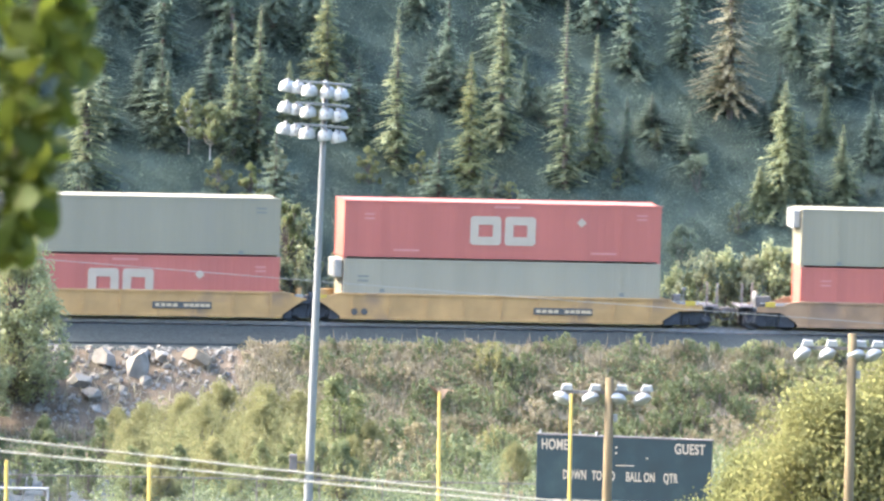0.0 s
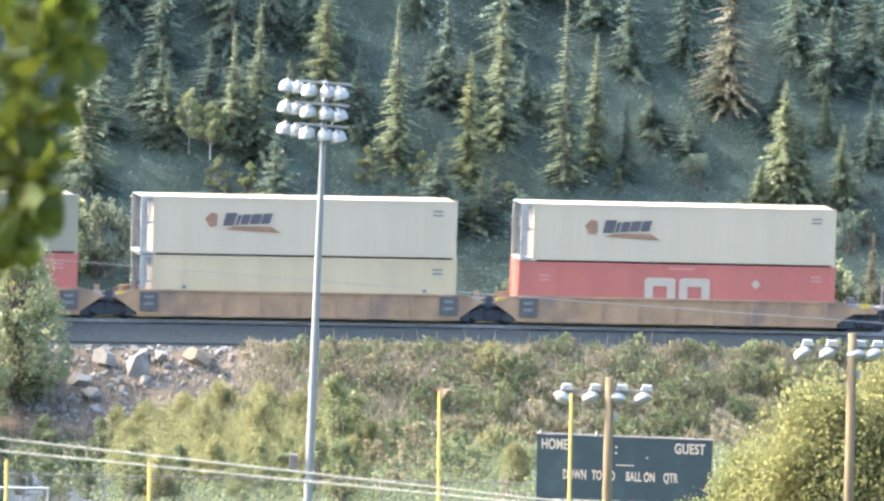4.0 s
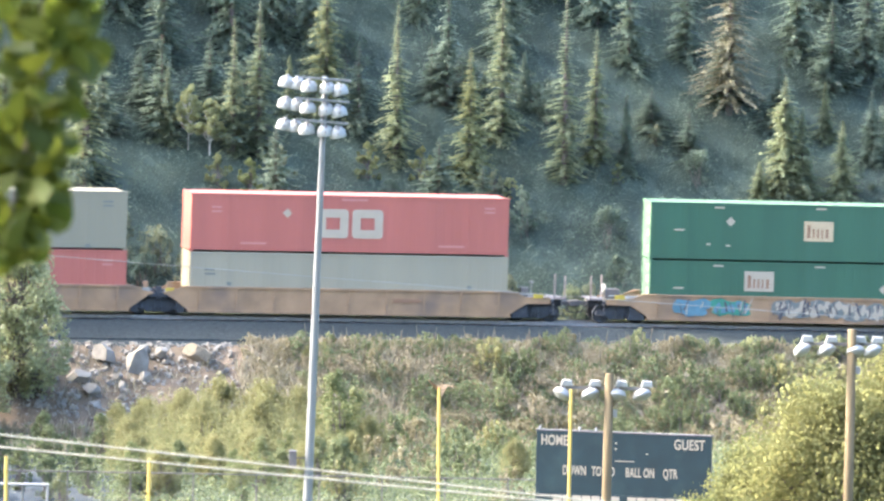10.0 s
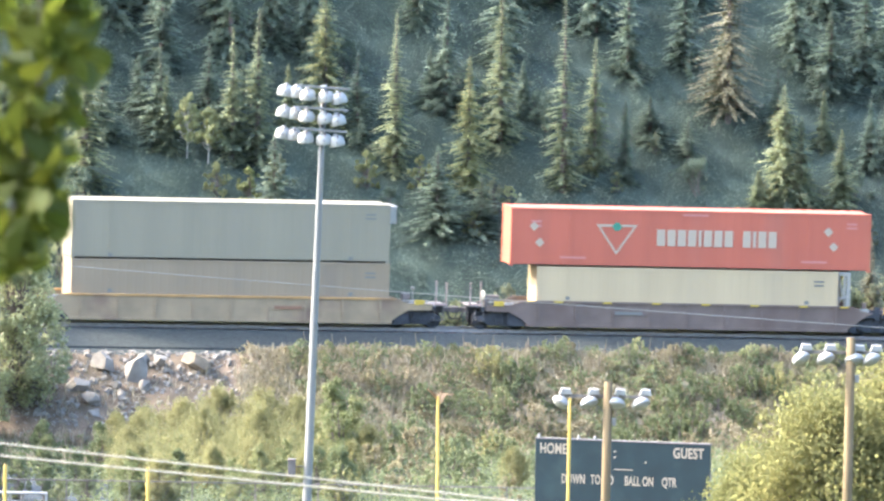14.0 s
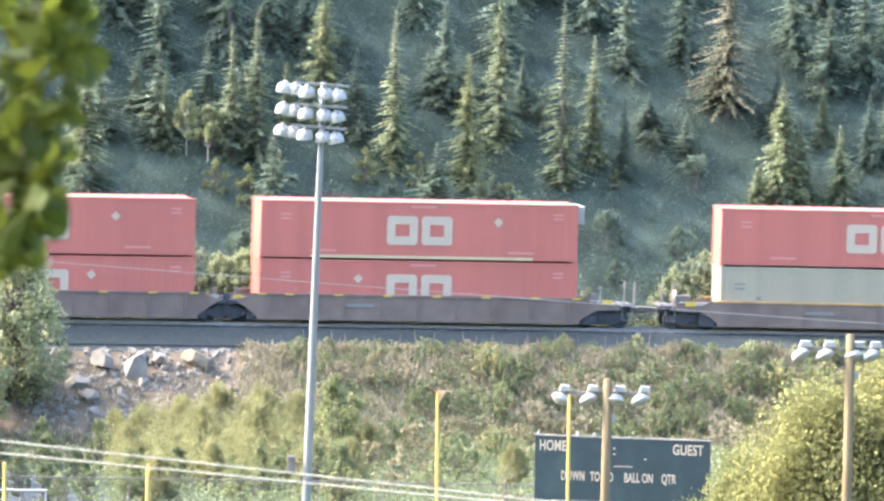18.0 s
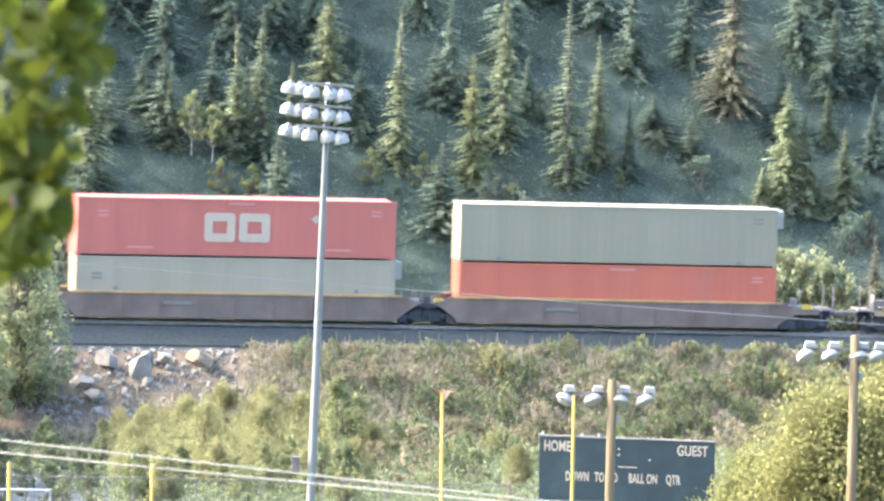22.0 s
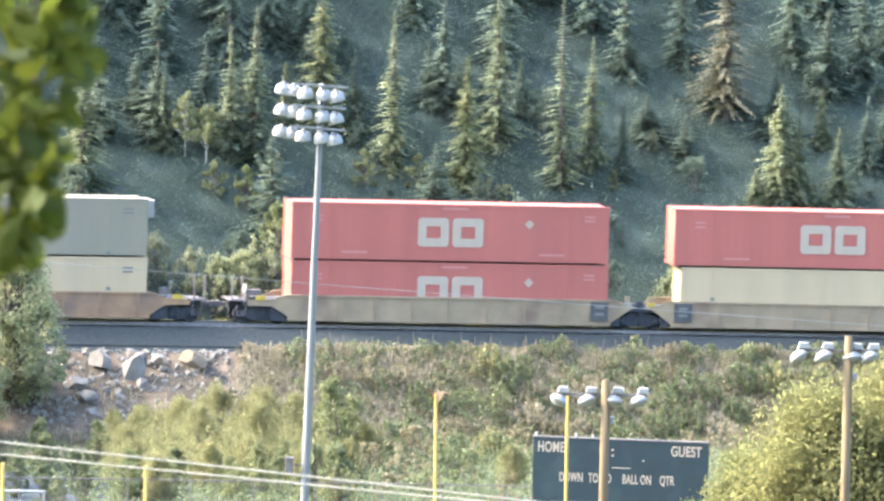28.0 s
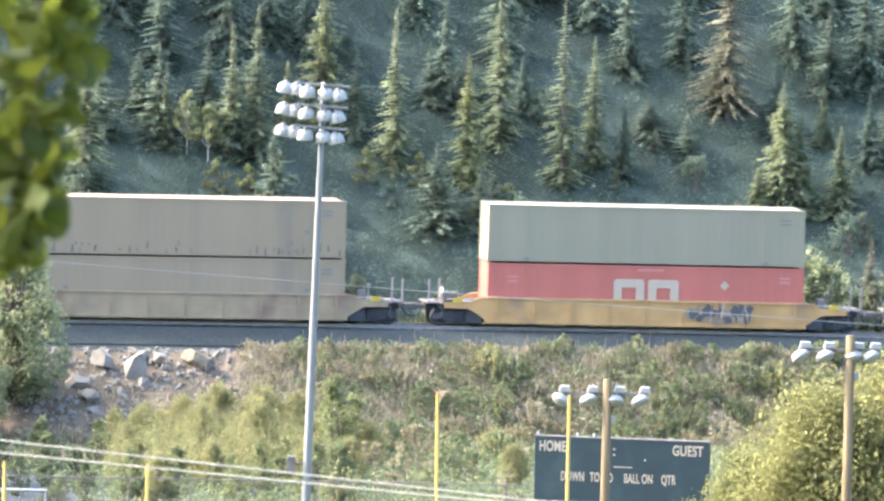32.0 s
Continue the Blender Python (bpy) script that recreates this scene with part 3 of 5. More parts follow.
        mark(root, "logo_mark", Shape().prism([(-0.35, 0.05), (-0.1, -0.36), (0.25, -0.3), (0.3, 0.3), (-0.05, 0.38)], -0.012, 0), M["mark_brown"], -4.75, 1.74, y, "brown rounded logo mark")
    elif logo in ("plate_high", "plate_low"):
        lowp = logo == "plate_low"
        pl = mark(root, "logo_plate", Shape().box(-0.75, 0.75, -0.012, 0, -0.5, 0.5, 0.003), lm if lowp else M["plate_tan"], -2.5 if lowp else 0.5, 1.9 if lowp else 1.55, y, "rectangular logo plate")
        for a, b, t in ((-0.58, -0.42, 0.3), (-0.3, -0.2, 0.12), (-0.08, 0.02, 0.12), (0.14, 0.22, 0.12), (0.36, 0.5, 0.12)):
            part("lettering_bar", Shape().box(a, b, -0.02, -0.012, -0.34, t), M["mark_brown"], pl)
    if diamond is not None:
        for x, z in (diamond if isinstance(diamond, list) else [(diamond, 1.95)]):
            mark(root, "placard", cached("diamond", lambda: Shape().prism([(-0.24, 0), (0, -0.24), (0.24, 0), (0, 0.24)], -0.012, 0).mesh("placard", lm)), None, x, z, y, "small white diamond placard")
    # number bars and small notices
    fm = M["mark_faint"] if paint in ("red", "red_old", "orange_red") else (M["mark_grey"] if paint in ("white", "cream", "tan_grey", "grey", "light_grey") else M["mark_white"])
    nb = cached(("nb", fm.name), lambda: Shape().box(-0.26, 0.26, -0.01, 0, -0.045, 0.045).mesh("number_bar", fm))
    for x, z in ((L / 2 - 1.0, 2.36), (L / 2 - 1.0, 2.16)) if paint not in ("green", "light_grey") else ((-L / 2 + 1.0, 2.0), (-L / 2 + 1.0, 1.78)) if paint == "light_grey" else ((-4.6, 2.65), (0.6, 2.68), (-6.6, 1.5), (5.4, 2.1)):
        mark(root, "number_bar", nb, None, x, z, y)
    if paint in ("red", "red_old", "orange_red") and logo:
        for x, z in ((-L / 2 + 1.3, 2.2), (-L / 2 + 1.3, 1.98)):
            mark(root, "number_bar", nb, None, x, z, y)
    if paint in ("red", "red_old", "orange_red"):
        nb2 = cached("nb2", lambda: Shape().box(-0.65, 0.65, -0.01, 0, -0.05, 0.05).mesh("notice_bar", M["mark_faint"]))
        for x, z in ((-L / 2 + 3.2, 0.42), (L / 2 - 2.9, 0.42), (0.2, 2.66)):
            mark(root, "notice_bar", nb2, None, x, z, y)
    if paint in ("grey", "light_grey", "cream", "tan_grey"):
        pocket = cached("pocket", lambda: Shape().box(-0.11, 0.11, -0.012, 0, -0.09, 0.09).mesh("lift_pocket", M["mark_grey"]))
        for x in (-6.1, 6.1):
            mark(root, "lift_pocket", pocket, None, x, 0.16 if paint == "grey" else 1.3, y - 0.004)
    if paint == "green":
        sq = cached("sq", lambda: Shape().box(-0.11, 0.11, -0.012, 0, -0.05, 0.05).mesh("notice", lm))
        for x, z in ((-5.1, 0.8), (-4.1, 0.75), (5.6, 0.7), (7.2, 2.45)):
            mark(root, "notice", sq, None, x, z, y)
        yb = cached("yb", lambda: Shape().box(-0.012, 0, -0.12, 0.12, -0.16, 0.16).mesh("reflector", M["cream"]))
        for z in (0.5, 1.3, 1.9, 2.5):
            mark(root, "reflector", yb, None, -L / 2 - 0.04, z, -w + 0.35, "pale yellow reflective patch")
    if stripe:
        mark(root, "stripe", Shape().box(-5.5, 5.8, -0.014, 0, -0.07, 0.07), M["cream"], 0, 0.13, y, "pale stripe along the lower edge")
    return root


def wheelset_truck(parent, x):
    """A freight truck under the car's end: side frames, springs, bolster and four wheels."""
    t = new("truck")
    t.parent = parent
    t.location = (x, 0, 0)
    t["label"] = "black freight truck"

    def side():
        sh = Shape()
        sh.prism([(-1.2, 0.42), (-0.95, 0.36), (-0.45, 0.2), (0.45, 0.2), (0.95, 0.36), (1.2, 0.42), (1.2, 0.64), (0.9, 0.72), (0.45, 0.92), (-0.45, 0.92), (-0.9, 0.66), (-1.2, 0.6)], -0.08, 0.08, 0.02)
        for o in (-0.16, 0.0, 0.16):
            sh.tube([(o, -0.12, 0.26), (o, -0.12, 0.6)], 0.06, 7)
        for o in (-0.89, 0.89):
            sh.lathe([(0, 0.15), (0.08, 0.15), (0.12, 0.1)], (o, -0.08, 0.46), (0, -1, 0), 10)
        return sh.mesh("side_frame", M["dark_steel"])

    def wheel():
        return Shape().lathe([(-0.07, 0.1), (-0.03, 0.18), (-0.02, 0.36), (-0.065, 0.4), (-0.065, 0.455), (0.05, 0.46), (0.075, 0.48), (0.08, 0.4), (0.02, 0.36), (0.03, 0.18), (0.07, 0.1)], (0, 0, 0), (0, 1, 0), 22).mesh("wheel", M["dark_steel"])
    for s in (-1, 1):
        part("side_frame", cached("side_frame", side), None, t).location = (0, s * 1.0, 0)
        for o in (-0.89, 0.89):
            part("wheel", cached("wheel", wheel), None, t).location = (o, s * 0.76, 0.46)
    part("brake_rigging", cached("rigging", lambda: Shape().box(-0.8, 0.8, -0.62, 0.62, 0.2, 0.72, 0.03).box(-1.1, 1.1, -0.5, 0.5, 0.14, 0.58, 0.03).mesh("brake_rigging", M["dark_steel"])), None, t)
    part("bolster", cached("bolster", lambda: Shape().box(-0.2, 0.2, -1.15, 1.15, 0.5, 0.86, 0.03).mesh("bolster", M["dark_steel"])), None, t)
    for o in (-0.89, 0.89):
        part("axle", cached("axle", lambda: Shape().tube([(0, -1.0, 0.46), (0, 1.0, 0.46)], 0.08, 8).mesh("axle", M["dark_steel"])), None, t).location = (o, 0, 0)


def well_car(colour, label, left, right, chord="", graffiti="", panels=False, panel_marks=True, dashes=False):
    """A low well car. left and right: 'couple' (a coupled end with its own truck) or 'joint' (shared truck at the right side only)."""
    root = thing("well_car", label, "railway car", "cars of the train")
    m = M[colour]
    y0, y1 = 1.33, 1.47
    lo, hi = 0.27, 1.52
    ends = {"couple": 1.95, "joint": 1.1}
    a, b = 8.3 + ends[left], 8.3 + ends[right]

    def side():
        if left == "joint":
            arc_l = [(-8.1 - 1.15 * u, lo + 0.83 * u ** 0.9) for u in (0, 0.2, 0.4, 0.6, 0.8, 1.0)]
        if right == "joint":
            arc_r = [(8.1 + 1.15 * u, lo + 0.83 * u ** 0.9) for u in (1.0, 0.8, 0.6, 0.4, 0.2, 0)]
        if left == "couple":
            arc_l = [(-8.1 - 0.95 * u, lo + 0.66 * u ** 0.75) for u in (0, 0.2, 0.4, 0.6, 0.8, 1.0)]
        if right == "couple":
            arc_r = [(8.1 + 0.95 * u, lo + 0.66 * u ** 0.75) for u in (1.0, 0.8, 0.6, 0.4, 0.2, 0)]
        out = list(reversed([(x, z) for x, z in arc_r])) + [(b, lo + (0.85 if right == "joint" else 0.68)), (b, 1.22), (min(8.95, b - 0.05), 1.28), (8.45, hi), (-8.45, hi), (max(-8.95, 0.05 - a), 1.28), (-a, 1.22), (-a, lo + (0.85 if left == "joint" else 0.68))] + list(reversed(arc_l))
        sh = Shape()
        n = len(out)
        # a bent plate between two depths, without inset
        sh.add([(x, -0.045, z) for x, z in out] + [(x, 0.045, z) for x, z in out],
               [tuple(range(n)), tuple(reversed(range(n, 2 * n)))] + [((i + 1) % n, i, n + i, n + (i + 1) % n) for i in range(n)])
        return sh.mesh("side_sill", m)

    for s in (-1, 1):
        sill = part("side_sill", cached(("sill", colour, left, right), side), None, root)
        sill.location = (0, s * 1.4, 0)
        part("top_chord", cached(("chord", chord or colour), lambda: Shape().box(-8.4, 8.4, -0.1, 0.1, hi - 0.09, hi + 0.012, 0.015).mesh("top_chord", M[chord] if chord else m)), None, sill, "dusty yellow top chord" if chord else "").location = (0, 0, 0)
        part("bottom_chord", cached(("low_chord", colour), lambda: Shape().box(-8.2, 8.2, -0.1, 0.1, lo - 0.03, lo + 0.08, 0.015).mesh("bottom_chord", m)), None, sill)
    rib = cached(("rib", colour), lambda: Shape().prism([(-0.05, lo + 0.05), (0.05, lo + 0.05), (0.05, hi - 0.06), (-0.05, hi - 0.06)], -1.5, -1.46).mesh("stake", m))
    for i in range(9):
        part("stake", rib, None, root).location = (-7.6 + i * 1.9, 0, 0)
    part("well_floor", cached("floor", lambda: Shape().box(-8.2, 8.2, -1.33, 1.33, 0.2, 0.33, 0.02).mesh("well_floor", M["dark_steel"])), None, root)
    for e, kind, reach in ((-1, left, a), (1, right, b)):
        deck = Shape()
        x0, x1 = sorted((e * 8.35, e * (reach - 0.05 if kind == "couple" else 9.66)))
        deck.box(x0, x1, -1.33, 1.33, 0.95, 1.16, 0.02)
        deck.box(x0, x1, -0.45, 0.45, 0.55, 0.96, 0.02)
        part("end_deck", deck, M["dark_steel"], root)
        # cross bearer and braces under the deck
        part("cross_bearer", Shape().box(*sorted((e * 8.3, e * (9.1 if kind == "couple" else 8.7))), -1.3, 1.3, 0.2, 0.96, 0.02), M["dark_steel"], root)
        if kind == "couple":
            def span(u, v):
                return sorted((e * u, e * v))
            arm = Shape().box(*span(8.4, 11.05), -0.3, 0.3, 0.74, 1.1, 0.03)
            arm.box(*span(10.3, 10.45), -1.4, 1.4, 0.92, 1.14, 0.02)
            part("draft_sill", arm, M["dark_steel"], root)
            cp = Shape().box(*span(11.0, 11.6), -0.11, 0.11, 0.8, 1.02, 0.03)
            cp.box(*span(11.45, 11.74), -0.2, 0.2, 0.74, 1.06, 0.04)
            part("coupler", cp, M["grimy_steel"], root)
            hose = Shape().tube([(e * 11.2, -0.4, 0.85), (e * 11.4, -0.42, 0.5), (e * 11.66, -0.4, 0.46)], 0.035, 6)
            part("air_hose", hose, M["dark_steel"], root)
            part("walkway", Shape().box(*span(10.4, 11.12), -1.25, 1.25, 1.14, 1.19, 0.01), M["grimy_steel"], root, "grated end walkway")
            rail = cached(("handrail", e), lambda: Shape().tube([(e * 10.5, 0, 1.16), (e * 10.5, 0, 2.42)], 0.042, 6)
                          .tube([(e * 11.02, 0, 1.16), (e * 11.02, 0, 2.36)], 0.042, 6)
                          .box(*span(10.44, 11.08), -0.035, 0.035, 1.18, 1.28, 0.01).mesh("handrail", M["rusty_rail"]))
            part("handrail", rail, None, root, "rust-pink upright handrail posts").location = (0, -1.15, 0)
            part("crossover_plank", Shape().box(*span(8.6, 10.1), -1.42, -1.2, 1.36, 1.42, 0.01), M["pale_steel"], root, "pale crossover plank")
            part("bracket", Shape().box(*span(9.35, 9.85), -1.5, -1.44, 1.22, 1.46, 0.01), M["mark_yellow"], root, "yellow end bracket")
            if e < 0:
                part("brake_stand", Shape().box(*span(9.55, 10.3), -1.1, -0.6, 1.16, 1.72, 0.03), M["grimy_steel"], root, "grimy brake stand")
                wheel = Shape().lathe([(-0.03, 0.24), (0.0, 0.27), (0.03, 0.24), (0.05, 0.08)], (e * 10.34, -0.85, 1.72), (e, -0.25, 0.2), 14)
                part("brake_wheel", wheel, M["pale_steel"], root, "pale hand-brake wheel")
            else:
                part("valve_box", Shape().box(*span(8.75, 9.15), -1.25, -0.8, 1.3, 1.75, 0.04), M["grimy_steel"], root, "small grimy valve box")
                part("vent", Shape().tube([(e * 9.3, -1.1, 1.3), (e * 9.3, -1.1, 1.95)], 0.03, 6).lathe([(0, 0.03), (0.06, 0.1), (0.16, 0.1), (0.2, 0.04)], (e * 9.3, -1.1, 1.9), (0, 0, 1), 10), M["pale_steel"], root, "pale-capped vent")
            st = cached(("step", colour), lambda: Shape().tube([(-0.22, -1.46, 1.0), (-0.22, -1.46, 0.45), (0.22, -1.46, 0.45), (0.22, -1.46, 1.0)], 0.022, 6).mesh("step", M["grimy_steel"]))
            part("step", st, None, root).location = (e * 10.6, 0, 0)
            wheelset_truck(root, e * 9.5)
        elif e > 0:
            wheelset_truck(root, 8.08 + 1.645)
            part("joint", Shape().box(8.08 + 1.2, 8.08 + 2.1, -0.4, 0.4, 0.86, 1.25, 0.05).box(8.08 + 1.5, 8.08 + 1.8, -1.25, -1.0, 0.8, 1.5, 0.03), M["dark_steel"], root)
            for o in (1.0, 2.2):
                part("joint_bracket", Shape().box(8.08 + o - 0.22, 8.08 + o + 0.2, -1.42, -1.3, 1.12, 1.42, 0.02), M["mark_yellow" if o > 2 else "pale_steel"], root)
                part("stanchion", Shape().box(8.08 + o - 0.12, 8.08 + o + 0.12, -1.2, -1.05, 1.14, 1.72, 0.02), m, root)
    if dashes:
        dm = cached("dash", lambda: Shape().box(-0.22, 0.22, -0.006, 0, -0.045, 0.045).mesh("reflector", M["mark_yellow"]))
        for x in (-8.0, -6.6, -4.1, -1.6, 0.9, 3.4, 5.9, 8.0):
            part("reflector", dm, None, root, "yellow reflector strip").location = (x, -1.503, hi - 0.03)
    if panels:
        pb = Shape()
        pb.box(-0.46, 0.46, -0.012, 0, -0.48, 0.48, 0.003)
        pm = pb.mesh("black_panel", M["stencil"])
        tx = cached("pb", lambda: Shape().box(-0.24, 0.24, -0.012, 0, -0.07, 0.07).mesh("number_bar", M["mark_grey"]))
        for x in [s * 7.6 for s, kind in ((-1, left), (1, right)) if kind == "joint"]:
            p = part("black_panel", pm, None, root, "black stencil panel")
            p.location = (x, -1.51, 0.95)
            part("number_bar", tx, None, p).location = (0, -0.014, 0.22)
            part("number_bar", tx, None, p).location = (0, -0.014, -0.12)
    elif colour == "car_yellow" and not graffiti:
        pl = part("stencil_panel", Shape().box(-1.5, 1.5, -0.01, 0, -0.17, 0.17, 0.003), M["stencil"], root, "dark stencilled panel")
        pl.location = (3.1, -1.502, 0.8)
        nbm = cached("plate_bar", lambda: Shape().box(-0.11, 0.11, -0.008, 0, -0.08, 0.08).mesh("number_bar", M["plate_tan"]))
        for bx in (-1.25, -0.95, -0.65, -0.35, 0.2, 0.48, 0.76, 1.04, 1.3):
            part("number_bar", nbm, None, pl).location = (bx, -0.011, 0)
        dot = cached("dot_mark", lambda: Shape().lathe([(0, 0.17), (0.008, 0.17)], (0, 0, 0), (0, -1, 0), 12).mesh("stencil_mark", M["stencil"]))
        for bx in (-7.5, -7.0):
            part("stencil_mark", dot, None, root).location = (bx, -1.501, 0.62)
    elif panel_marks and not graffiti:
        tx = cached(("pm", colour), lambda: Shape().box(-0.7, 0.7, -0.012, 0, -0.08, 0.08).mesh("number_bar", M["mark_brown"] if colour in ("car_yellow", "car_orange", "car_tan") else M["mark_grey"]))
        part("number_bar", tx, None, root).location = (2.9 if colour != "car_brown" else -3.0, -1.502, 0.98)
    if graffiti:
        rng = np.random.default_rng(len(graffiti) * 7)
        # (from, to, ground colour, stroke colour, strokes)
        for x0, x1, ground, stroke, n in {"teal": ((0.2, 6.7, "teal", "mark_white", 17),), "dark": ((2.2, 5.4, "car_tan", "mark_dark", 9),),
                                          "blue": ((-6.7, -5.2, "sky_blue", "sky_blue", 3), (-4.8, -3.0, "mark_green", "sky_blue", 5), (-1.7, 3.9, "mark_grey", "mark_white", 18))}[graffiti]:
            for i in range(int(1.7 * n)):
                cx, cz, lean = rng.uniform(x0, x1), 0.9 + rng.uniform(-0.2, 0.2), rng.uniform(-0.45, 0.45)
                hz, th = rng.uniform(0.15, 0.4), rng.uniform(0.022, 0.05)
                part("graffiti_stroke", Shape().prism([(cx - lean * hz - th, cz - hz), (cx - lean * hz + th, cz - hz), (cx + lean * hz + th * 1.6, cz + hz), (cx + lean * hz - th * 0.6, cz + hz)], -1.52 - 0.001 * (i % 4), -1.513), M["mark_dark" if i % 3 else "mark_white"], root, "spray-painted stroke")
            for layer, count in ((0, max(2, n // 3)), (1, n)):
                wd = (x1 - x0) / count
                for i in range(count):
                    cx, cz = x0 + (i + 0.5) * wd, 0.9 + rng.uniform(-0.14, 0.14) * (1 + layer)
                    sx, sz = wd * (0.85 if layer == 0 else rng.uniform(0.45, 0.8)), (0.5 if layer == 0 else rng.uniform(0.2, 0.42))
                    lean = rng.uniform(-0.3, 0.3) * layer
                    pts = [(cx + sx * math.cos(t) * rng.uniform(0.6, 1.15) + lean * sz * math.sin(t), cz + sz * math.sin(t) * rng.uniform(0.6, 1.0)) for t in np.arange(0, math.tau, math.tau / 11)]
                    part("graffiti_patch", Shape().prism(pts, -1.506 - 0.004 * layer - 0.001 * (i % 3), -1.5 - 0.004 * layer), M[ground if layer == 0 else stroke], root, "spray-painted patch")
    return root


def stack(at, car, lower, upper, shift=0.0, shift_low=0.0):
    """One car with its load, placed along the train."""
    MOVING.append((car, at, 0.0))
    if lower:
        MOVING.append((lower, at + shift_low, 0.376))
    if upper:
        MOVING.append((upper, at + shift, 0.376 + 2.925))


RED = "red freight container with hollow off-white logo shapes"
GREY = "plain grey freight container"
J, C_ = "joint", "couple"


def red(**k):
    k.setdefault("diamond", 4.0)
    return container("red", RED, logo="rings", **k)


YC, OC, BC, TC = "yellow low well car, dusty", "orange-brown low well car, dusty", "dark brown low well car, grimy", "tan low well car with black panels"
stack(-16.64, well_car("car_yellow", YC, C_, J), red(), container("grey", GREY))
stack(2.76, well_car("car_yellow", YC, J, C_), container("light_grey", GREY, nose="left"), red())
stack(26.10, well_car("car_orange", OC, C_, J, panels=True), red(), container("grey", GREY, nose="left"))
stack(45.40, well_car("car_orange", OC, J, J, panels=True), container("cream", "cream freight container with an open end frame", length=15.45, open_end="left"), container("white", "white freight container with dark slanted logo and an open end frame", length=15.45, logo="slant", open_end="left"), 0.3, 0.3)
stack(64.70, well_car("car_orange", OC, J, C_, panels=True), red(), container("white", "white freight container with dark slanted logo and an open end frame", length=15.45, logo="slant", open_end="left"), 0.35)
patched = container("red_old", "faded red freight container with a dark patched panel", logo="rings", diamond=-3.2)
mark(patched, "dark_patch", Shape().box(-1.35, 1.35, -0.006, 0, 0.16, 2.74), M["dark_patch"], 0.75, 0, -1.293, "dark red patch behind the logo")
stack(88.00, well_car("car_orange", OC, C_, J, graffiti="teal"), container("orange_red", "orange-red freight container with white triangle logo", logo="triangle"), patched)
stack(107.43, well_car("car_orange", OC, J, J), red(), container("grey", GREY, nose="left"))
stack(126.83, well_car("car_orange", OC, J, C_), container("light_grey", GREY), red(diamond=-3.2))
stack(150.24, well_car("car_orange", "orange-brown well car with blue graffiti", C_, C_, graffiti="blue"), container("green", "green freight container with a white logo plate", logo="plate_low", diamond=[(3.9, 1.6), (6.6, 1.7)]),
      container("green", "green freight container with a tan logo plate", logo="plate_high", diamond=-4.0))
stack(173.70, well_car("car_tan", "tan low well car with yellow top chord", C_, C_, chord="car_yellow"), container("tan_grey", "plain tan-grey freight container"), container("grey", GREY, nose="right"))
stack(197.00, well_car("car_brown", BC, C_, J, dashes=True), container("cream", "cream freight container with an open end frame", length=15.4, open_end="right"),
      container("orange_red", "long orange-red freight container with white triangle logo", length=18.4, logo="triangle", diamond=[(-8.0, 1.95), (-7.7, 1.15), (7.0, 1.95), (7.3, 1.2)]), shift=0.14)
stack(216.62, well_car("car_brown", BC, J, J, dashes=True), red(diamond=2.8), red())
stack(236.09, well_car("car_brown", BC, J, C_, dashes=True), red(diamond=-3.1), red(stripe=True, nose="right"))
stack(259.57, well_car("car_brown", BC, C_, J, chord="car_yellow"), container("light_grey", GREY, nose="right"), red())
stack(279.04, well_car("car_brown", BC, J, J, chord="car_yellow"), container("light_grey", GREY, nose="right"), red())
stack(298.51, well_car("car_brown", BC, J, C_, chord="car_yellow"), container("orange_red", "plain orange-red freight container"), container("grey", GREY, nose="right"))
stack(321.95, well_car("car_tan", "tan low well car with yellow top chord", C_, C_, chord="car_yellow"), container("tan_grey", "plain tan-grey freight container", nose="left", diamond=[(-1.6, 1.6)]), red())
stack(345.44, well_car("car_orange", OC, C_, C_), container("cream", "plain cream freight container", doors_left=True), container("grey", GREY, nose="right"))
stack(368.92, well_car("car_tan", TC, C_, J, panels=True), red(), red())
stack(388.45, well_car("car_tan", TC, J, J, panels=True), container("cream", "cream freight container with an open end frame", length=15.4, open_end="right"), red())
scuffed = container("tan_grey", "tan-grey freight container with dark scuffs along its side")
scuff_rng = np.random.default_rng(77)
for _ in range(34):
    sx, sz, sh_ = scuff_rng.uniform(-7.8, 7.8), 0.25 + 0.5 * scuff_rng.random() ** 2, scuff_rng.uniform(0.05, 0.22)
    sw = scuff_rng.uniform(0.015, 0.05)
    mark(scuffed, "scuff", Shape().prism([(-sw, -sh_), (sw, -sh_), (sw * 0.5, sh_), (-sw * 0.5, sh_)], -0.004, 0), M["stencil"], sx, sz, -1.281)
stack(407.92, well_car("car_tan", TC, J, C_, panels=True), container("tan_grey", "plain tan-grey freight container"), scuffed)
stack(431.35, well_car("car_yellow", "yellow low well car with dark graffiti", C_, C_, graffiti="dark"), red(), container("grey", GREY))
stack(454.80, well_car("car_orange", OC, C_, C_), None, None)


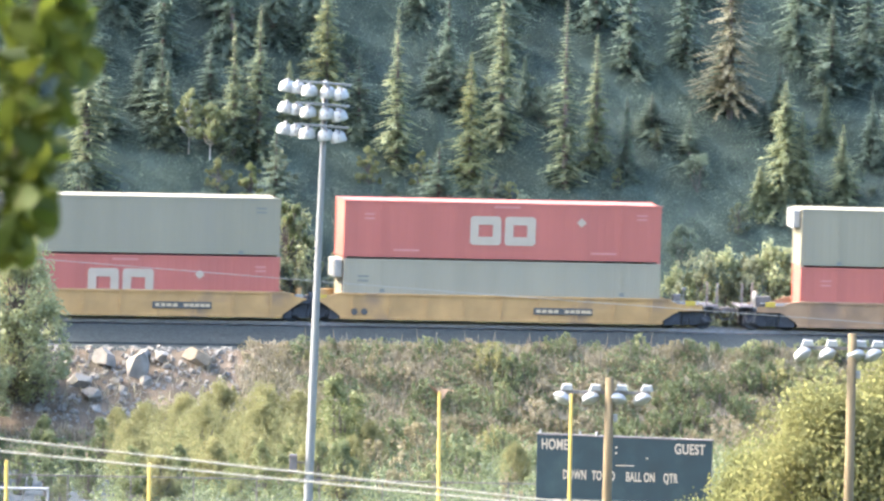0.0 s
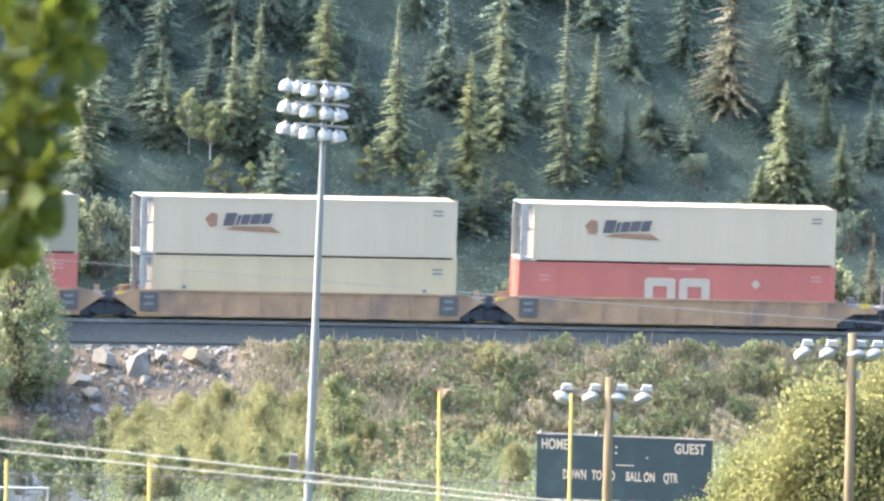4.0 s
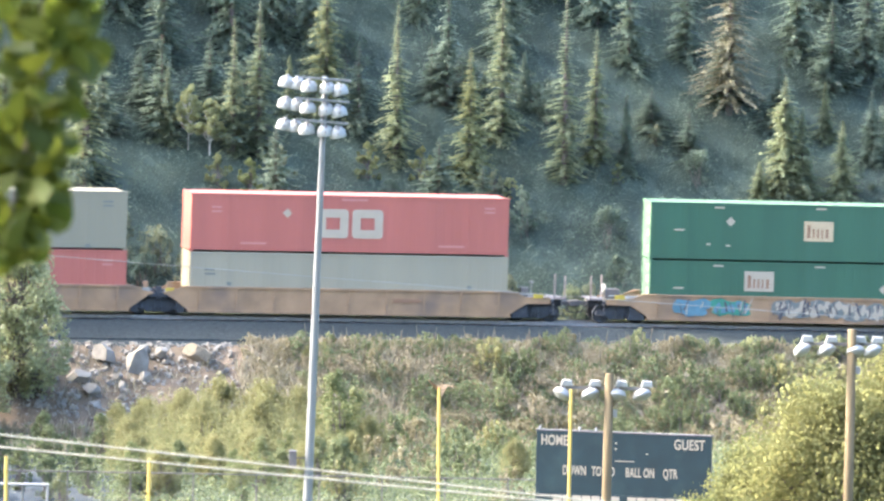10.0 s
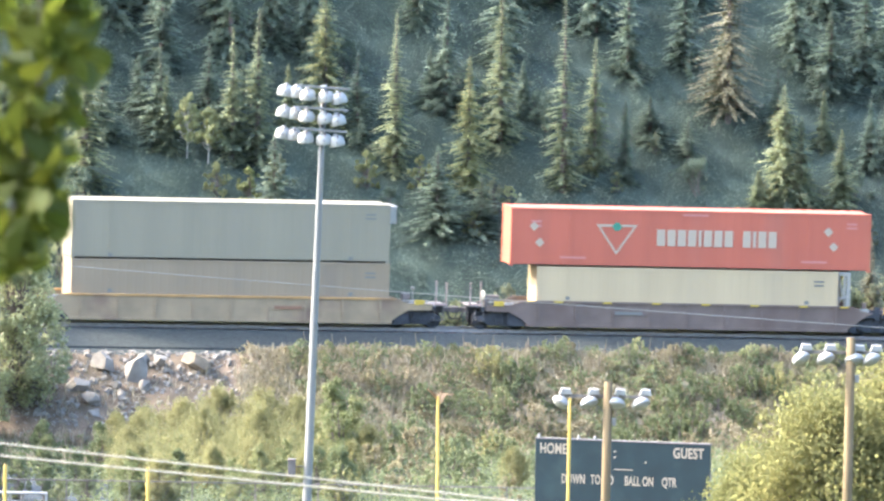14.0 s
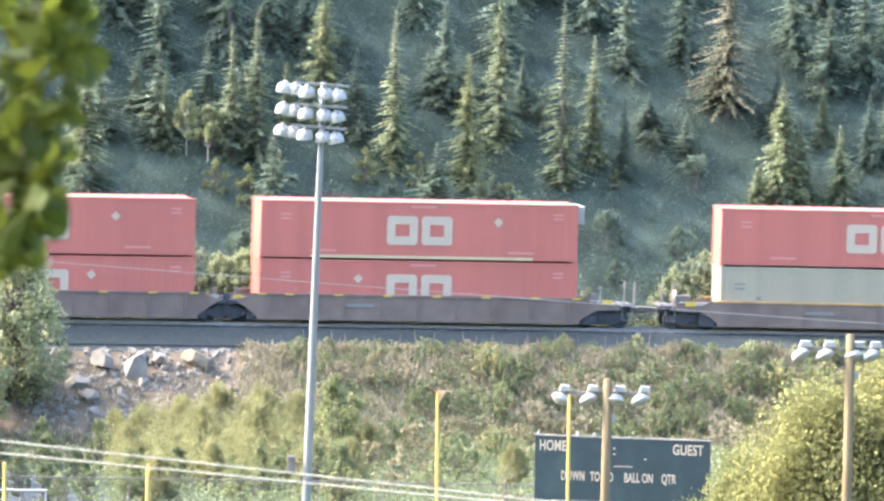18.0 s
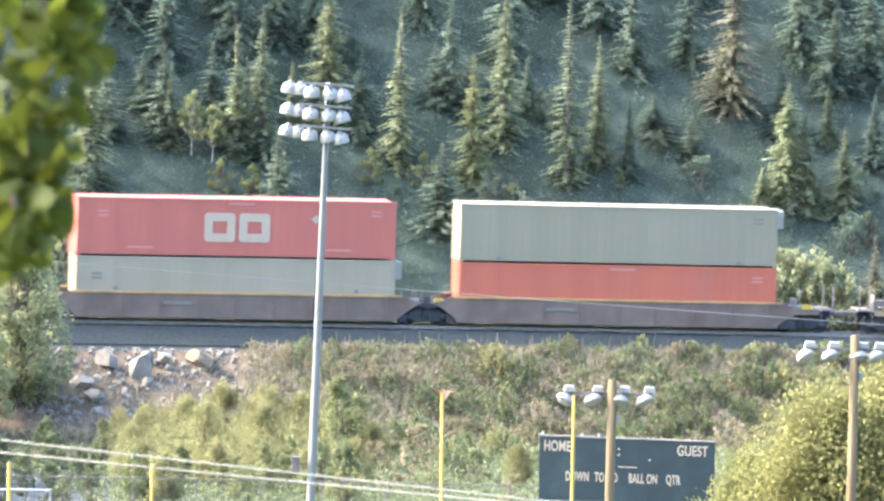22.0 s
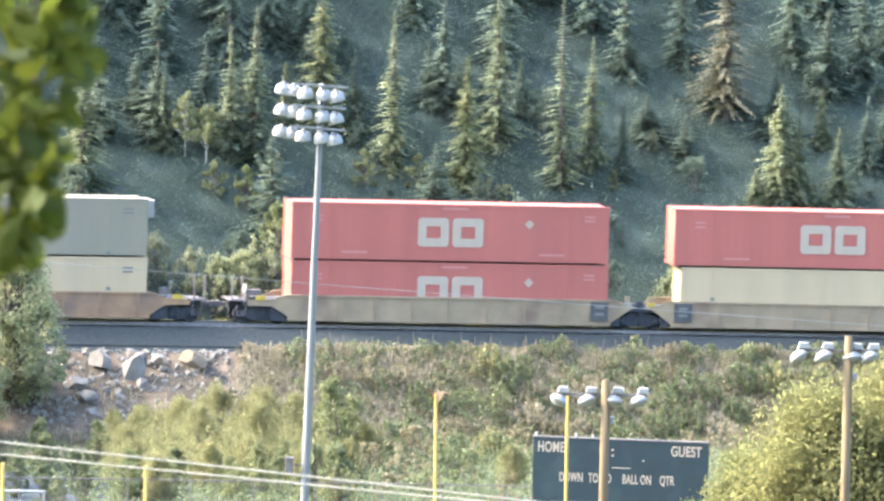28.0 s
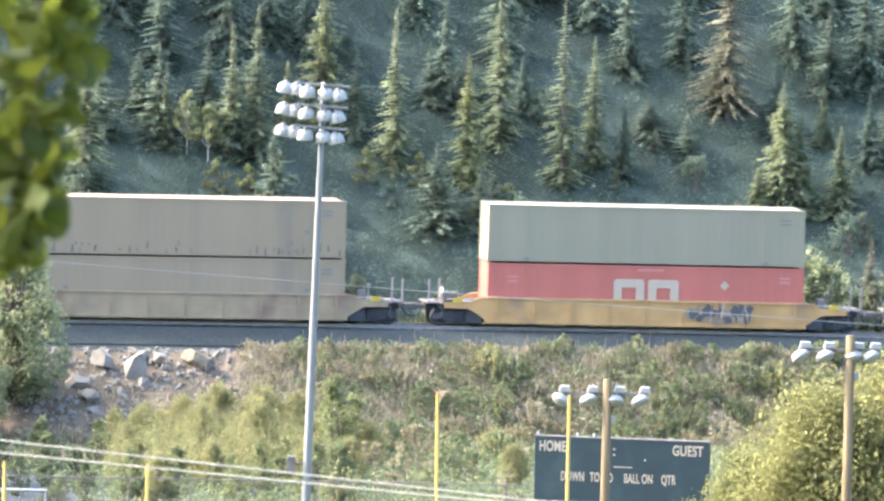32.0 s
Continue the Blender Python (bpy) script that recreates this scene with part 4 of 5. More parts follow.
# ---- plants ----
def spruce_meshes(seed, h, w, mat, bare=0.05, thin=1.0):
    """Trunk and crown of a narrow spruce: whorls of drooping boughs made of small needle sprays."""
    rng = np.random.default_rng(seed)
    trunk = Shape().tube([(0, 0, -0.6), (0.02, 0, h * 0.3), (0.0, 0.02, h * 0.7), (0, 0, h)], [0.02 * h, 0.016 * h, 0.008 * h, 0.01], 7).mesh("trunk", M["bark"])
    C, U, V = [], [], []
    z = h * bare
    while z < h * 0.99:
        f = z / h
        r = 0.62 * w * ((1 - f) ** 0.9) * (0.6 + 0.75 * rng.random()) + 0.02
        k = max(4, int(rng.integers(6, 10) * thin))
        for b in range(k):
            a = rng.uniform(0, math.tau)
            ln = r * rng.uniform(0.55, 1.2)
            m = max(2, int(ln / 0.1))
            t = (np.arange(m) + rng.random(m) * 0.6) / m
            out = np.array([math.cos(a), math.sin(a), 0])
            rise = 0.25 * f + rng.uniform(-0.15, 0.05)
            p = out * (t * ln)[:, None]
            p[:, 2] = z + rise * t * ln - 0.38 * ln * t ** 2 + 0.12 * ln * t ** 4
            side = np.array([-out[1], out[0], 0])
            for s in (-1, 1):
                u = unit(out * 0.8 + side * s * 0.8 + rng.normal(0, 0.2, (m, 3)) + np.array([0, 0, -0.25]))
                size = (0.08 + 0.13 * (1 - t)) * (0.6 + 0.4 * min(1, ln)) * (0.4 + 0.6 * (1 - f) ** 0.6) * rng.uniform(0.7, 1.3, m)
                v = unit(np.cross(u, rng.normal(0, 0.5, (m, 3)) + np.array([0, 0, 1.0])))
                C.append(p + u * size[:, None] * 0.8)
                U.append(u * size[:, None])
                V.append(v * (size * 0.42)[:, None])
        z += h * (0.021 - 0.008 * f) * rng.uniform(0.75, 1.25)
    t = rng.random(24)
    c = np.zeros((24, 3))
    c[:, 2] = h * (0.95 + 0.05 * t)
    u = unit(rng.normal(0, 0.4, (24, 3)) + np.array([0, 0, 0.9])) * 0.07
    C.append(c)
    U.append(u)
    V.append(np.cross(u, [1, 0.3, 0.1]) * 0.5)
    crown = cards("crown", np.concatenate(C), np.concatenate(U), np.concatenate(V), mat)
    return trunk, crown


def leafy_meshes(seed, h, w, mat, leaf=0.13, clumps=40, per=60, stems=5, low=0.1, top_bias=0.0, bark="bark", trunk_r=0.0, lean=0.0, ragged=0.0, upright=0.0, spread=1.0):
    """Limbs and crown of a broadleaved bush or tree: leaf clumps of uneven size round the limbs' ends."""
    rng = np.random.default_rng(seed)
    wood = Shape()
    C, U, V = [], [], []
    tips = []
    for i in range(clumps):
        f = low + (1 - low) * rng.random() ** (1 - top_bias)
        width = math.sin(math.pi * min(1, 0.18 + 0.78 * f)) ** 0.7
        a, r = rng.uniform(0, math.tau), 0.5 * w * width * math.sqrt(rng.random()) * (rng.uniform(0.8, 1.1) if not ragged else rng.uniform(0.75, 1.3))
        tips.append(np.array([math.cos(a) * r + lean * f, math.sin(a) * r, f * h * rng.uniform(0.92, 1.0)]))
    if trunk_r:
        wood.tube([(0, 0, -0.4), (0.05 * h * 0.1, 0, h * 0.3), (lean * 0.6, 0, h * 0.65), (lean, 0, h * 0.93)], [trunk_r, trunk_r * 0.85, trunk_r * 0.5, trunk_r * 0.12], 8)
    for i, p in enumerate(tips):
        if trunk_r:
            b = np.array([lean * p[2] / h * 0.6, 0, max(0.15 * h, p[2] * 0.62)])
        else:
            a = math.tau * (i % stems) / stems
            b = np.array([0.12 * w * math.cos(a), 0.12 * w * math.sin(a), -0.2])
        if i % 2 == 0 or trunk_r:
            mid = (b + p) / 2 + rng.normal(0, 0.03 * h, 3)
            wood.tube([b, mid, p], [0.012 * h * 0.6 + 0.006, 0.008 * h * 0.6 + 0.004, 0.004], 4)
        n = int(per * rng.uniform(0.5, 1.4))
        rad = 0.5 * w * (rng.uniform(0.14, 0.30) if not ragged else rng.uniform(0.07, 0.2) * spread)
        d = unit(rng.normal(0, 1, (n, 3))) * (rng.random(n) ** 0.45)[:, None] * rad * np.array([1 - 0.45 * upright, 1 - 0.45 * upright, 1.15 + 1.1 * upright])
        c = p + d
        c[:, 2] = np.maximum(c[:, 2], 0.02)
        u = unit(rng.normal(0, 1, (n, 3)) + np.array([0, 0, -0.3 + 1.6 * upright]))
        v = unit(np.cross(u, rng.normal(0, 1, (n, 3))))
        s = leaf * rng.uniform(0.6, 1.35, n)
        C.append(c)
        U.append(u * s[:, None] * 0.55)
        V.append(v * s[:, None] * 0.38)
    crown = cards("crown", np.concatenate(C), np.concatenate(U), np.concatenate(V), mat)
    return wood.mesh("branchwork", M[bark]), crown


def plant(name, label, category, meshes, x, y, turn=0.0, size=1.0, group="", sink=0.05, tall=1.0):
    ob = thing(name, label, category, group, at=(x, y, spot(x, y) - sink), turn=turn)
    ob.scale = (size, size, size * tall)
    part(meshes[0].name, meshes[0], None, ob)
    part(meshes[1].name, meshes[1], None, ob)
    return ob


SPRUCE = "narrow green spruce on the wooded hillside"


def spruce(x, y, h, w, mat="spruce", seed=0, label=SPRUCE, thin=1.0, bare=0.05):
    return plant("spruce_tree", label, "tree", spruce_meshes(seed, h, w, M[mat], bare, thin), x, y, group="hillside spruces", sink=0.3)


# the spruces that stand out in the light
spruce(-18.4, 615.7, 11.2, 3.6, seed=1)
spruce(-14.3, 619.4, 4.2, 1.5, seed=2)
spruce(-10.9, 619.3, 7.4, 2.0, seed=3)
spruce(-9.6, 619.6, 8.4, 2.2, seed=4)
spruce(-8.1, 622.7, 3.4, 1.3, seed=5)
spruce(-6.2, 623.1, 8.0, 2.9, "spruce_yellow", seed=6, label="dense yellowish-green spruce on the hillside")
spruce(-2.5, 620.6, 8.7, 2.4, seed=7)
spruce(1.3, 620.1, 7.3, 2.6, "spruce_yellow", seed=8, label="yellowish-green spruce on the hillside")
spruce(2.9, 623.3, 8.6, 2.8, seed=9)
spruce(0.1, 625.1, 7.0, 2.3, "spruce_shade", seed=10)
spruce(6.2, 621.1, 10.4, 2.6, seed=11, label="tall slender spruce on the wooded hillside")
spruce(7.8, 622.8, 7.2, 1.9, seed=12)
spruce(14.8, 627.6, 9.6, 4.4, "spruce_dead", seed=13, label="large half-dead spruce with brown boughs", thin=0.9, bare=0.12)
spruce(17.6, 622.2, 6.7, 3.3, seed=14, thin=1.3)
spruce(18.5, 622.0, 5.3, 2.5, seed=24)
spruce(16.3, 621.4, 2.6, 1.9, "spruce", seed=15, label="small young spruce at the hill's foot")
spruce(20.6, 622.2, 4.8, 2.3, seed=16, thin=1.2)
spruce(19.8, 626.6, 3.4, 1.4, seed=17)
spruce(22.2, 625.5, 4.2, 1.8, "spruce_shade", seed=18)
spruce(22.0, 614.6, 5.2, 2.0, "spruce_dead", seed=19, label="thin grey half-dead spruce beside the track", thin=0.7)
spruce(4.1, 625.9, 3.2, 1.2, "spruce_shade", seed=20)
spruce(9.4, 622.6, 4.4, 1.5, "spruce_shade", seed=21)

# the shaded wood behind them, part of its shade put into the needle colour
FILL = [spruce_meshes(40 + i, 6.5, 2.7, M["spruce_shade"], 0.03, 0.8) for i in range(5)]
rng = np.random.default_rng(11)
taken = []
for i in range(6000):
    if len(taken) >= 176:
        break
    s, n = rng.uniform(-46, 42), rng.uniform(14, 44)
    x, y, th = line(s)
    x, y = float(x - n * math.sin(th)), float(y + n * math.cos(th))
    if any((x - a) ** 2 + (y - b) ** 2 < 1.9 ** 2 for a, b in taken):
        continue
    if n < 21 or (8.5 < s < 13.5 and n < 27):
        if rng.random() < 0.85:
            continue
    taken.append((x, y))
    tall = rng.uniform(0.8, 1.45) if n > 26 else rng.uniform(0.35, 0.75)
    plant("spruce_tree", "spruce deep in the wood, shade put into its needle colour", "tree", FILL[len(taken) % 5], x, y, rng.uniform(0, 360), rng.uniform(0.85, 1.3), "shaded wood", 0.3, tall)

# broadleaved bushes of the wood and along the far side of the track
WOODBUSH = [leafy_meshes(60 + i, 2.2, 2.4, M["leaf_forest"], 0.15, 22, 40) for i in range(4)]
for i in range(42):
    s, n = rng.uniform(-30, 33), rng.uniform(9, 27)
    x, y, th = line(s)
    x, y = float(x - n * math.sin(th)), float(y + n * math.cos(th))
    plant("bush", "leafy bush under the hillside trees", "bush", WOODBUSH[i % 4], x, y, rng.uniform(0, 360), rng.uniform(0.5, 1.05), "bushes of the wood")
SIDEBUSH = [leafy_meshes(70 + i, 2.6, 2.3, M[k], 0.115, 60, 55, ragged=1.0, upright=0.4, spread=1.3) for i, k in enumerate(("leaf_side", "leaf_tree", "leaf_tree", "leaf_side"))]
for x, y, k, sz in ((-12.5, 609.5, 0, 1.0), (-11.2, 609.2, 1, 1.1), (-9.9, 609.6, 1, 1.2), (-8.6, 609.4, 0, 1.15), (-7.8, 611.5, 2, 1.5), (-6.8, 609.5, 0, 0.8), (-5.4, 610.2, 0, 0.75), (-4.4, 610.6, 0, 0.7), (-3.2, 610.2, 3, 0.5), (-0.6, 610.5, 2, 0.5),
                    (0.8, 611.0, 1, 0.5), (3.4, 612.2, 0, 0.6), (6.6, 612.0, 2, 0.65), (7.6, 612.6, 0, 0.6), (12.0, 612.5, 1, 1.25), (13.2, 612.2, 0, 1.5), (14.3, 613.0, 1, 1.6), (15.6, 613.1, 3, 1.5), (16.8, 613.6, 1, 1.7), (18.6, 613.4, 2, 1.6), (19.8, 613.2, 1, 1.5),
                    (21.0, 613.4, 2, 1.0), (-14.6, 610.4, 0, 0.9), (-17.4, 610.0, 0, 1.4), (-19.2, 609.6, 1, 1.35), (23.0, 613.8, 0, 1.2)):
    plant("bush", "sunlit bush beside the track", "bush", SIDEBUSH[k], x, y, x * 77 % 360, sz, "trackside bushes")
for x, y, h, sd in ((-13.2, 619.2, 3.4, 80), (-12.1, 619.0, 3.1, 81)):
    plant("aspen_sapling", "slim yellowing aspen sapling on the hillside", "tree", leafy_meshes(sd, h, 1.6, M["leaf_aspen"], 0.14, 46, 80, low=0.36, bark="pale_bark", trunk_r=0.05), x, y)

plant("young_tree", "small yellow-green leafy tree beside the track", "tree", leafy_meshes(150, 4.9, 2.6, M["leaf_green"], 0.14, 70, 75, low=0.1, trunk_r=0.06, ragged=1.0, upright=0.3), -8.0, 611.2)
YOUNG = [leafy_meshes(140 + i, 2.4, 1.7, M[k], 0.14, 36, 60, low=0.12, trunk_r=0.03, ragged=1.0) for i, k in enumerate(("leaf_side", "leaf_green", "leaf_aspen"))]
for x, y, k, sz in ((-9.9, 616.2, 1, 1.0), (-11.6, 616.8, 1, 0.8), (-8.4, 617.6, 0, 0.9), (-3.9, 619.0, 1, 0.9), (-1.2, 619.6, 1, 0.8), (2.6, 618.6, 0, 0.8), (3.4, 619.4, 2, 0.55), (1.6, 617.0, 1, 0.6), (11.0, 624.5, 0, 0.5), (15.2, 619.6, 0, 0.7),
                    (-18.6, 612.6, 2, 0.8), (-16.9, 613.0, 0, 0.6), (9.0, 621.5, 1, 0.5), (21.8, 620.0, 0, 0.8), (-5.2, 613.4, 2, 0.5)):
    plant("aspen_sapling", "young leafy aspen among the hillside trees", "tree", YOUNG[k], x, y, x * 57 % 360, sz, "young aspens")

# willows and bushes on the near bank
WILLOW = [leafy_meshes(90 + i, 4.4, 3.3, M["leaf_willow"], 0.085, 190, 130, 9, 0.02, ragged=1.0, upright=0.55, spread=1.5) for i in range(3)]
DARKBUSH = leafy_meshes(96, 5.0, 2.8, M["leaf_bush"], 0.16, 60, 70, 5, 0.05)
GREENER = leafy_meshes(95, 5.0, 2.8, M["leaf_green"], 0.16, 60, 70, 5, 0.05)
for x, y, k, sz in ((-15.6, 580.5, 0, 0.55), (-14.2, 580.0, 1, 0.65), (-12.4, 581.0, 2, 0.7), (-10.6, 581.5, 0, 0.82), (-8.6, 581.0, 1, 0.84), (-6.8, 581.5, 2, 0.74), (-11.3, 576.0, 1, 0.75), (-8.6, 575.0, 0, 0.75), (-14.8, 573.0, 2, 0.55)):
    plant("willow_bush", "pale yellow-green willow bush at the bank's foot", "bush", WILLOW[k], x, y, x * 91 % 360, sz, "willows at the bank's foot")
plant("willow_bush", "taller dark green leafy bush at the bank's foot", "bush", GREENER, -5.0, 577.5, 0, 0.92)
plant("willow_bush", "taller dark green leafy bush at the bank's foot", "bush", GREENER, -4.1, 579.2, 130, 0.72)
for i in range(46):
    x, y = rng.uniform(-14.5, 7.5), rng.uniform(557, 579)
    if x > -2.5 and rng.random() < 0.88:
        continue
    plant("willow_bush", "pale yellow-green willow bush at the bank's foot" if i % 5 < 2 else "dull green leafy bush at the bank's foot", "bush", WILLOW[i % 3] if i % 5 < 2 else GREENER if i % 5 < 4 else DARKBUSH, x, y, rng.uniform(0, 360), rng.uniform(0.36, 0.62), "willows at the bank's foot")
BANKBUSH = [leafy_meshes(100 + i, 1.7, 2.0, M[k], 0.12, 30, 34, 5, 0.05, ragged=1.0, upright=0.4) for i, k in enumerate(("leaf_bush", "leaf_olive", "leaf_bush", "leaf_olive", "leaf_rust", "leaf_willow", "leaf_aspen"))]
for i in range(118):
    s, n = rng.uniform(-9, 26), -rng.uniform(5.4, 15)
    if s < -3 and n < -9:
        continue
    x, y, th = line(s)
    x, y = float(x - n * math.sin(th)), float(y + n * math.cos(th))
    green = noise.noise(Vector((s * 0.16, n * 0.25, 3.0)))
    k = (0, 2, 0, 5)[i % 4] if green > -0.05 + 0.15 * (s < 0) else (1, 3, 4, 1, 4)[i % 5]
    size = rng.uniform(0.25, 0.55) if n > -8 else rng.uniform(0.55, 1.1)
    plant("bush", ("green", "olive, drying")[k in (1, 3, 4)] + " bush on the weedy railway bank", "bush", BANKBUSH[k], x, y, rng.uniform(0, 360), size, "bushes on the bank")
for i in range(30):
    x, y = rng.uniform(-5, 9), rng.uniform(556, 584)
    plant("bush", "olive, drying bush at the foot of the bank", "bush", BANKBUSH[(1, 0, 3, 2, 5)[i % 5]], x, y, rng.uniform(0, 360), rng.uniform(0.7, 1.2), "bushes on the bank")
for i in range(16):
    s, n = rng.uniform(-22, -8), -rng.uniform(6.5, 13)
    x, y, th = line(s)
    x, y = float(x - n * math.sin(th)), float(y + n * math.cos(th))
    if s < -11 and n > -11:
        continue
    plant("bush", "olive, drying bush on the weedy railway bank", "bush", BANKBUSH[(1, 3, 4)[i % 3]], x, y, rng.uniform(0, 360), rng.uniform(0.35, 0.7), "bushes on the bank")


for i in range(16):
    s, n = rng.uniform(8, 24), -rng.uniform(6, 13)
    x, y, th = line(s)
    plant("bush", "yellowing bush on the weedy railway bank", "bush", BANKBUSH[6], float(x - n * math.sin(th)), float(y + n * math.cos(th)), rng.uniform(0, 360), rng.uniform(0.25, 0.55), "bushes on the bank")

for i in range(74):
    s, n = rng.uniform(-7, 26), -rng.uniform(4.9, 6.6)
    x, y, th = line(s)
    k = (0, 2, 1, 6, 0, 4, 2)[i % 7]
    plant("bush", ("green", "olive, drying")[k in (1, 4)] + " bush at the top of the railway bank", "bush", BANKBUSH[k], float(x - n * math.sin(th)), float(y + n * math.cos(th)), rng.uniform(0, 360), rng.uniform(0.42, 0.68) if s > 3 else rng.uniform(0.28, 0.48), "bushes on the bank")


def dry_stalks():
    """Tall dead flower stalks, pale and upright."""
    rg = np.random.default_rng(33)
    sh = Shape()
    for _ in range(360):
        s, n = rg.uniform(-8, 24), -rg.uniform(5.2, 13)
        x, y, th = line(s)
        x, y = float(x - n * math.sin(th)), float(y + n * math.cos(th))
        z, h = spot(x, y), rg.uniform(0.5, 1.25)
        dx, dy = rg.normal(0, 0.08, 2)
        sh.tube([(x, y, z - 0.1), (x + dx * 0.4, y + dy * 0.4, z + h * 0.55), (x + dx, y + dy, z + h)], [0.012, 0.03, 0.012], 5)
    tagged(new("dry_stalks", sh.mesh("dry_stalks", M["stone_tan"])), "pale dead flower stalks on the bank", "weeds", kind="stuff")


dry_stalks()


def undergrowth(name, label, count, s0, s1, n0, n1, size, high, mat, seed, bare=None, cut=0.28, level=1.0):
    """Low leafy cover: leaves gathered in uneven humps over the ground."""
    rg = np.random.default_rng(seed)
    s, a = rg.uniform(s0, s1, count), rg.uniform(n0, n1, count)
    hump = 0.5 + 0.5 * np.sin(s * 1.9 + 1.3 * np.sin(a * 0.9 + seed)) * np.sin(a * 1.7 + 1.1 * np.sin(s * 1.1)) + 0.25 * np.sin(s * 5.1 + a * 3.3)
    keep = hump > cut
    if bare:
        keep &= ~((s < bare) & (a > -13))
    s, a, hump = s[keep], a[keep], hump[keep]
    x, y, th = line(s)
    x, y = x - a * np.sin(th), y + a * np.cos(th)
    z = ground_z(x, y) + high * np.clip(hump, 0, 1.1) * rg.random(len(s)) ** 0.6 + 0.02
    u = unit(rg.normal(0, 1, (len(s), 3)) * np.array([1, 1, level]) + np.array([0, 0, 0.35 * level]))
    v = unit(np.cross(u, rg.normal(0, level, (len(s), 3)) + np.array([0, 0, 3.0 * (1 - level)])))
    k = size * rg.uniform(0.6, 1.4, (len(s), 1))
    tagged(new(name, cards(name, np.stack([x, y, z], -1), u * k * 0.55, v * k * 0.36, M[mat])), label, "undergrowth", kind="stuff")


undergrowth("undergrowth", "low leafy cover under the hillside trees", 170000, -33, 35, 6.5, 40, 0.11, 0.55, "leaf_forest", 3, cut=0.2, level=0.2)
undergrowth("understory", "shaded shrubs under the hillside trees", 300000, -33, 35, 9.0, 40, 0.115, 2.0, "leaf_forest", 17, cut=0.36, level=0.25)
undergrowth("verge_grass", "sunlit rank grass on the far side of the track", 16000, -34, 34, 5.6, 9.6, 0.15, 0.45, "leaf_willow", 12, cut=0.1)
undergrowth("weeds", "green weeds on the railway bank", 65000, -9, 28, -14, -5.6, 0.14, 0.75, "leaf_bush", 4)
undergrowth("brown_weeds", "rusty brown weeds on the railway bank", 45000, -14, 28, -15, -5.5, 0.13, 0.6, "leaf_rust", 8, -11.0, 0.45)
undergrowth("dry_weeds", "olive dry weeds on the railway bank", 85000, -14, 28, -17, -5.4, 0.14, 0.55, "leaf_olive", 6, -11.5)
undergrowth("tall_weeds", "rank willow weeds at the foot of the bank", 60000, -26, 22, -46, -13, 0.16, 0.9, "leaf_bush", 7)


def willow_shoots():
    """Long upright leafy shoots that stand out of the willow thicket."""
    rg = np.random.default_rng(51)
    C, U, V = [], [], []
    for _ in range(900):
        x, y = rg.uniform(-16.0, -5.0), rg.uniform(568, 581)
        h, m = rg.uniform(1.3, 3.3) * (1.0 if x > -14 else 0.75), 34
        t = rg.random(m) ** 0.8
        lean = rg.normal(0, 0.16, 2)
        c = np.stack([x + lean[0] * h * t ** 2 + rg.normal(0, 0.09, m), y + lean[1] * h * t ** 2 + rg.normal(0, 0.09, m), spot(x, y) + 0.1 + h * t], -1)
        u = unit(rg.normal(0, 0.5, (m, 3)) + np.array([lean[0], lean[1], 0.9]))
        k = rg.uniform(0.05, 0.1, (m, 1)) * (1.15 - 0.5 * t[:, None])
        C.append(c)
        U.append(u * k)
        V.append(unit(np.cross(u, rg.normal(0, 1, (m, 3)))) * k * 0.4)
    ob = new("willow_shoots", cards("willow_shoots", np.concatenate(C), np.concatenate(U), np.concatenate(V), M["leaf_willow"]))
    tagged(ob, "upright yellow-green willow shoots at the bank's foot", "undergrowth", kind="stuff")


willow_shoots()


def build_grass():
    rg = np.random.default_rng(21)
    n = 80000
    s, a = rg.uniform(-30, 34, n), -np.abs(rg.uniform(5.5, 19, n))
    keep = ~((s < -11.0) & (a > -7.5)) & ~((s < -12.0) & (a > -12.5) & (rg.random(n) < 0.95))
    keep &= ~((s > -2) & (a < -7.4) & (rg.random(n) < 0.88))
    s, a = s[keep], a[keep]
    x, y, th = line(s)
    x, y = x - a * np.sin(th), y + a * np.cos(th)
    z = ground_z(x, y)
    h = rg.uniform(0.1, 0.4, len(s))
    c = np.stack([x, y, z + h * 0.8], -1)
    u = unit(rg.normal(0, 0.35, (len(s), 3)) + np.array([0, 0, 1.0])) * h[:, None]
    v = unit(np.cross(u, rg.normal(0, 1, (len(s), 3)))) * 0.035
    tagged(new("dry_grass", cards("dry_grass", c, u, v, M["dry_grass"])), "tall dry tan grass on the bank", "grass", kind="stuff")


build_grass()


# ---- boulders and rubble ----
def boulder(x, y, sx, sy, sz, seed, mat="stone", label="pale angular boulder on the gravelly bank"):
    bm = bmesh.new()
    bmesh.ops.create_icosphere(bm, subdivisions=4, radius=1.0)
    r = np.random.default_rng(seed)
    cuts = [(Vector(r.normal(0, 1, 3)).normalized(), r.uniform(0.35, 0.72)) for _ in range(9)]
    cuts.append((Vector((-0.75, -0.6, 0.25)).normalized(), 0.5))
    for v in bm.verts:
        p = v.co.copy()
        for d, k in cuts:
            over = p.dot(d) - k
            if over > 0:
                p -= d * over
        p *= 1 + 0.05 * noise.noise(p * 4 + Vector((seed, 0, 0)))
        v.co = Vector((p.x * sx, p.y * sy, p.z * sz))
    me = bpy.data.meshes.new("boulder")
    bm.to_mesh(me)
    bm.free()
    me.materials.append(M[mat])
    ob = new("boulder", me)
    ob.matrix_world = pose(x, y, spot(x, y) + sz * 0.4, 0, 0, seed * 11 % 40 - 20)
    return tagged(ob, label, "rock", "boulders on the bank")


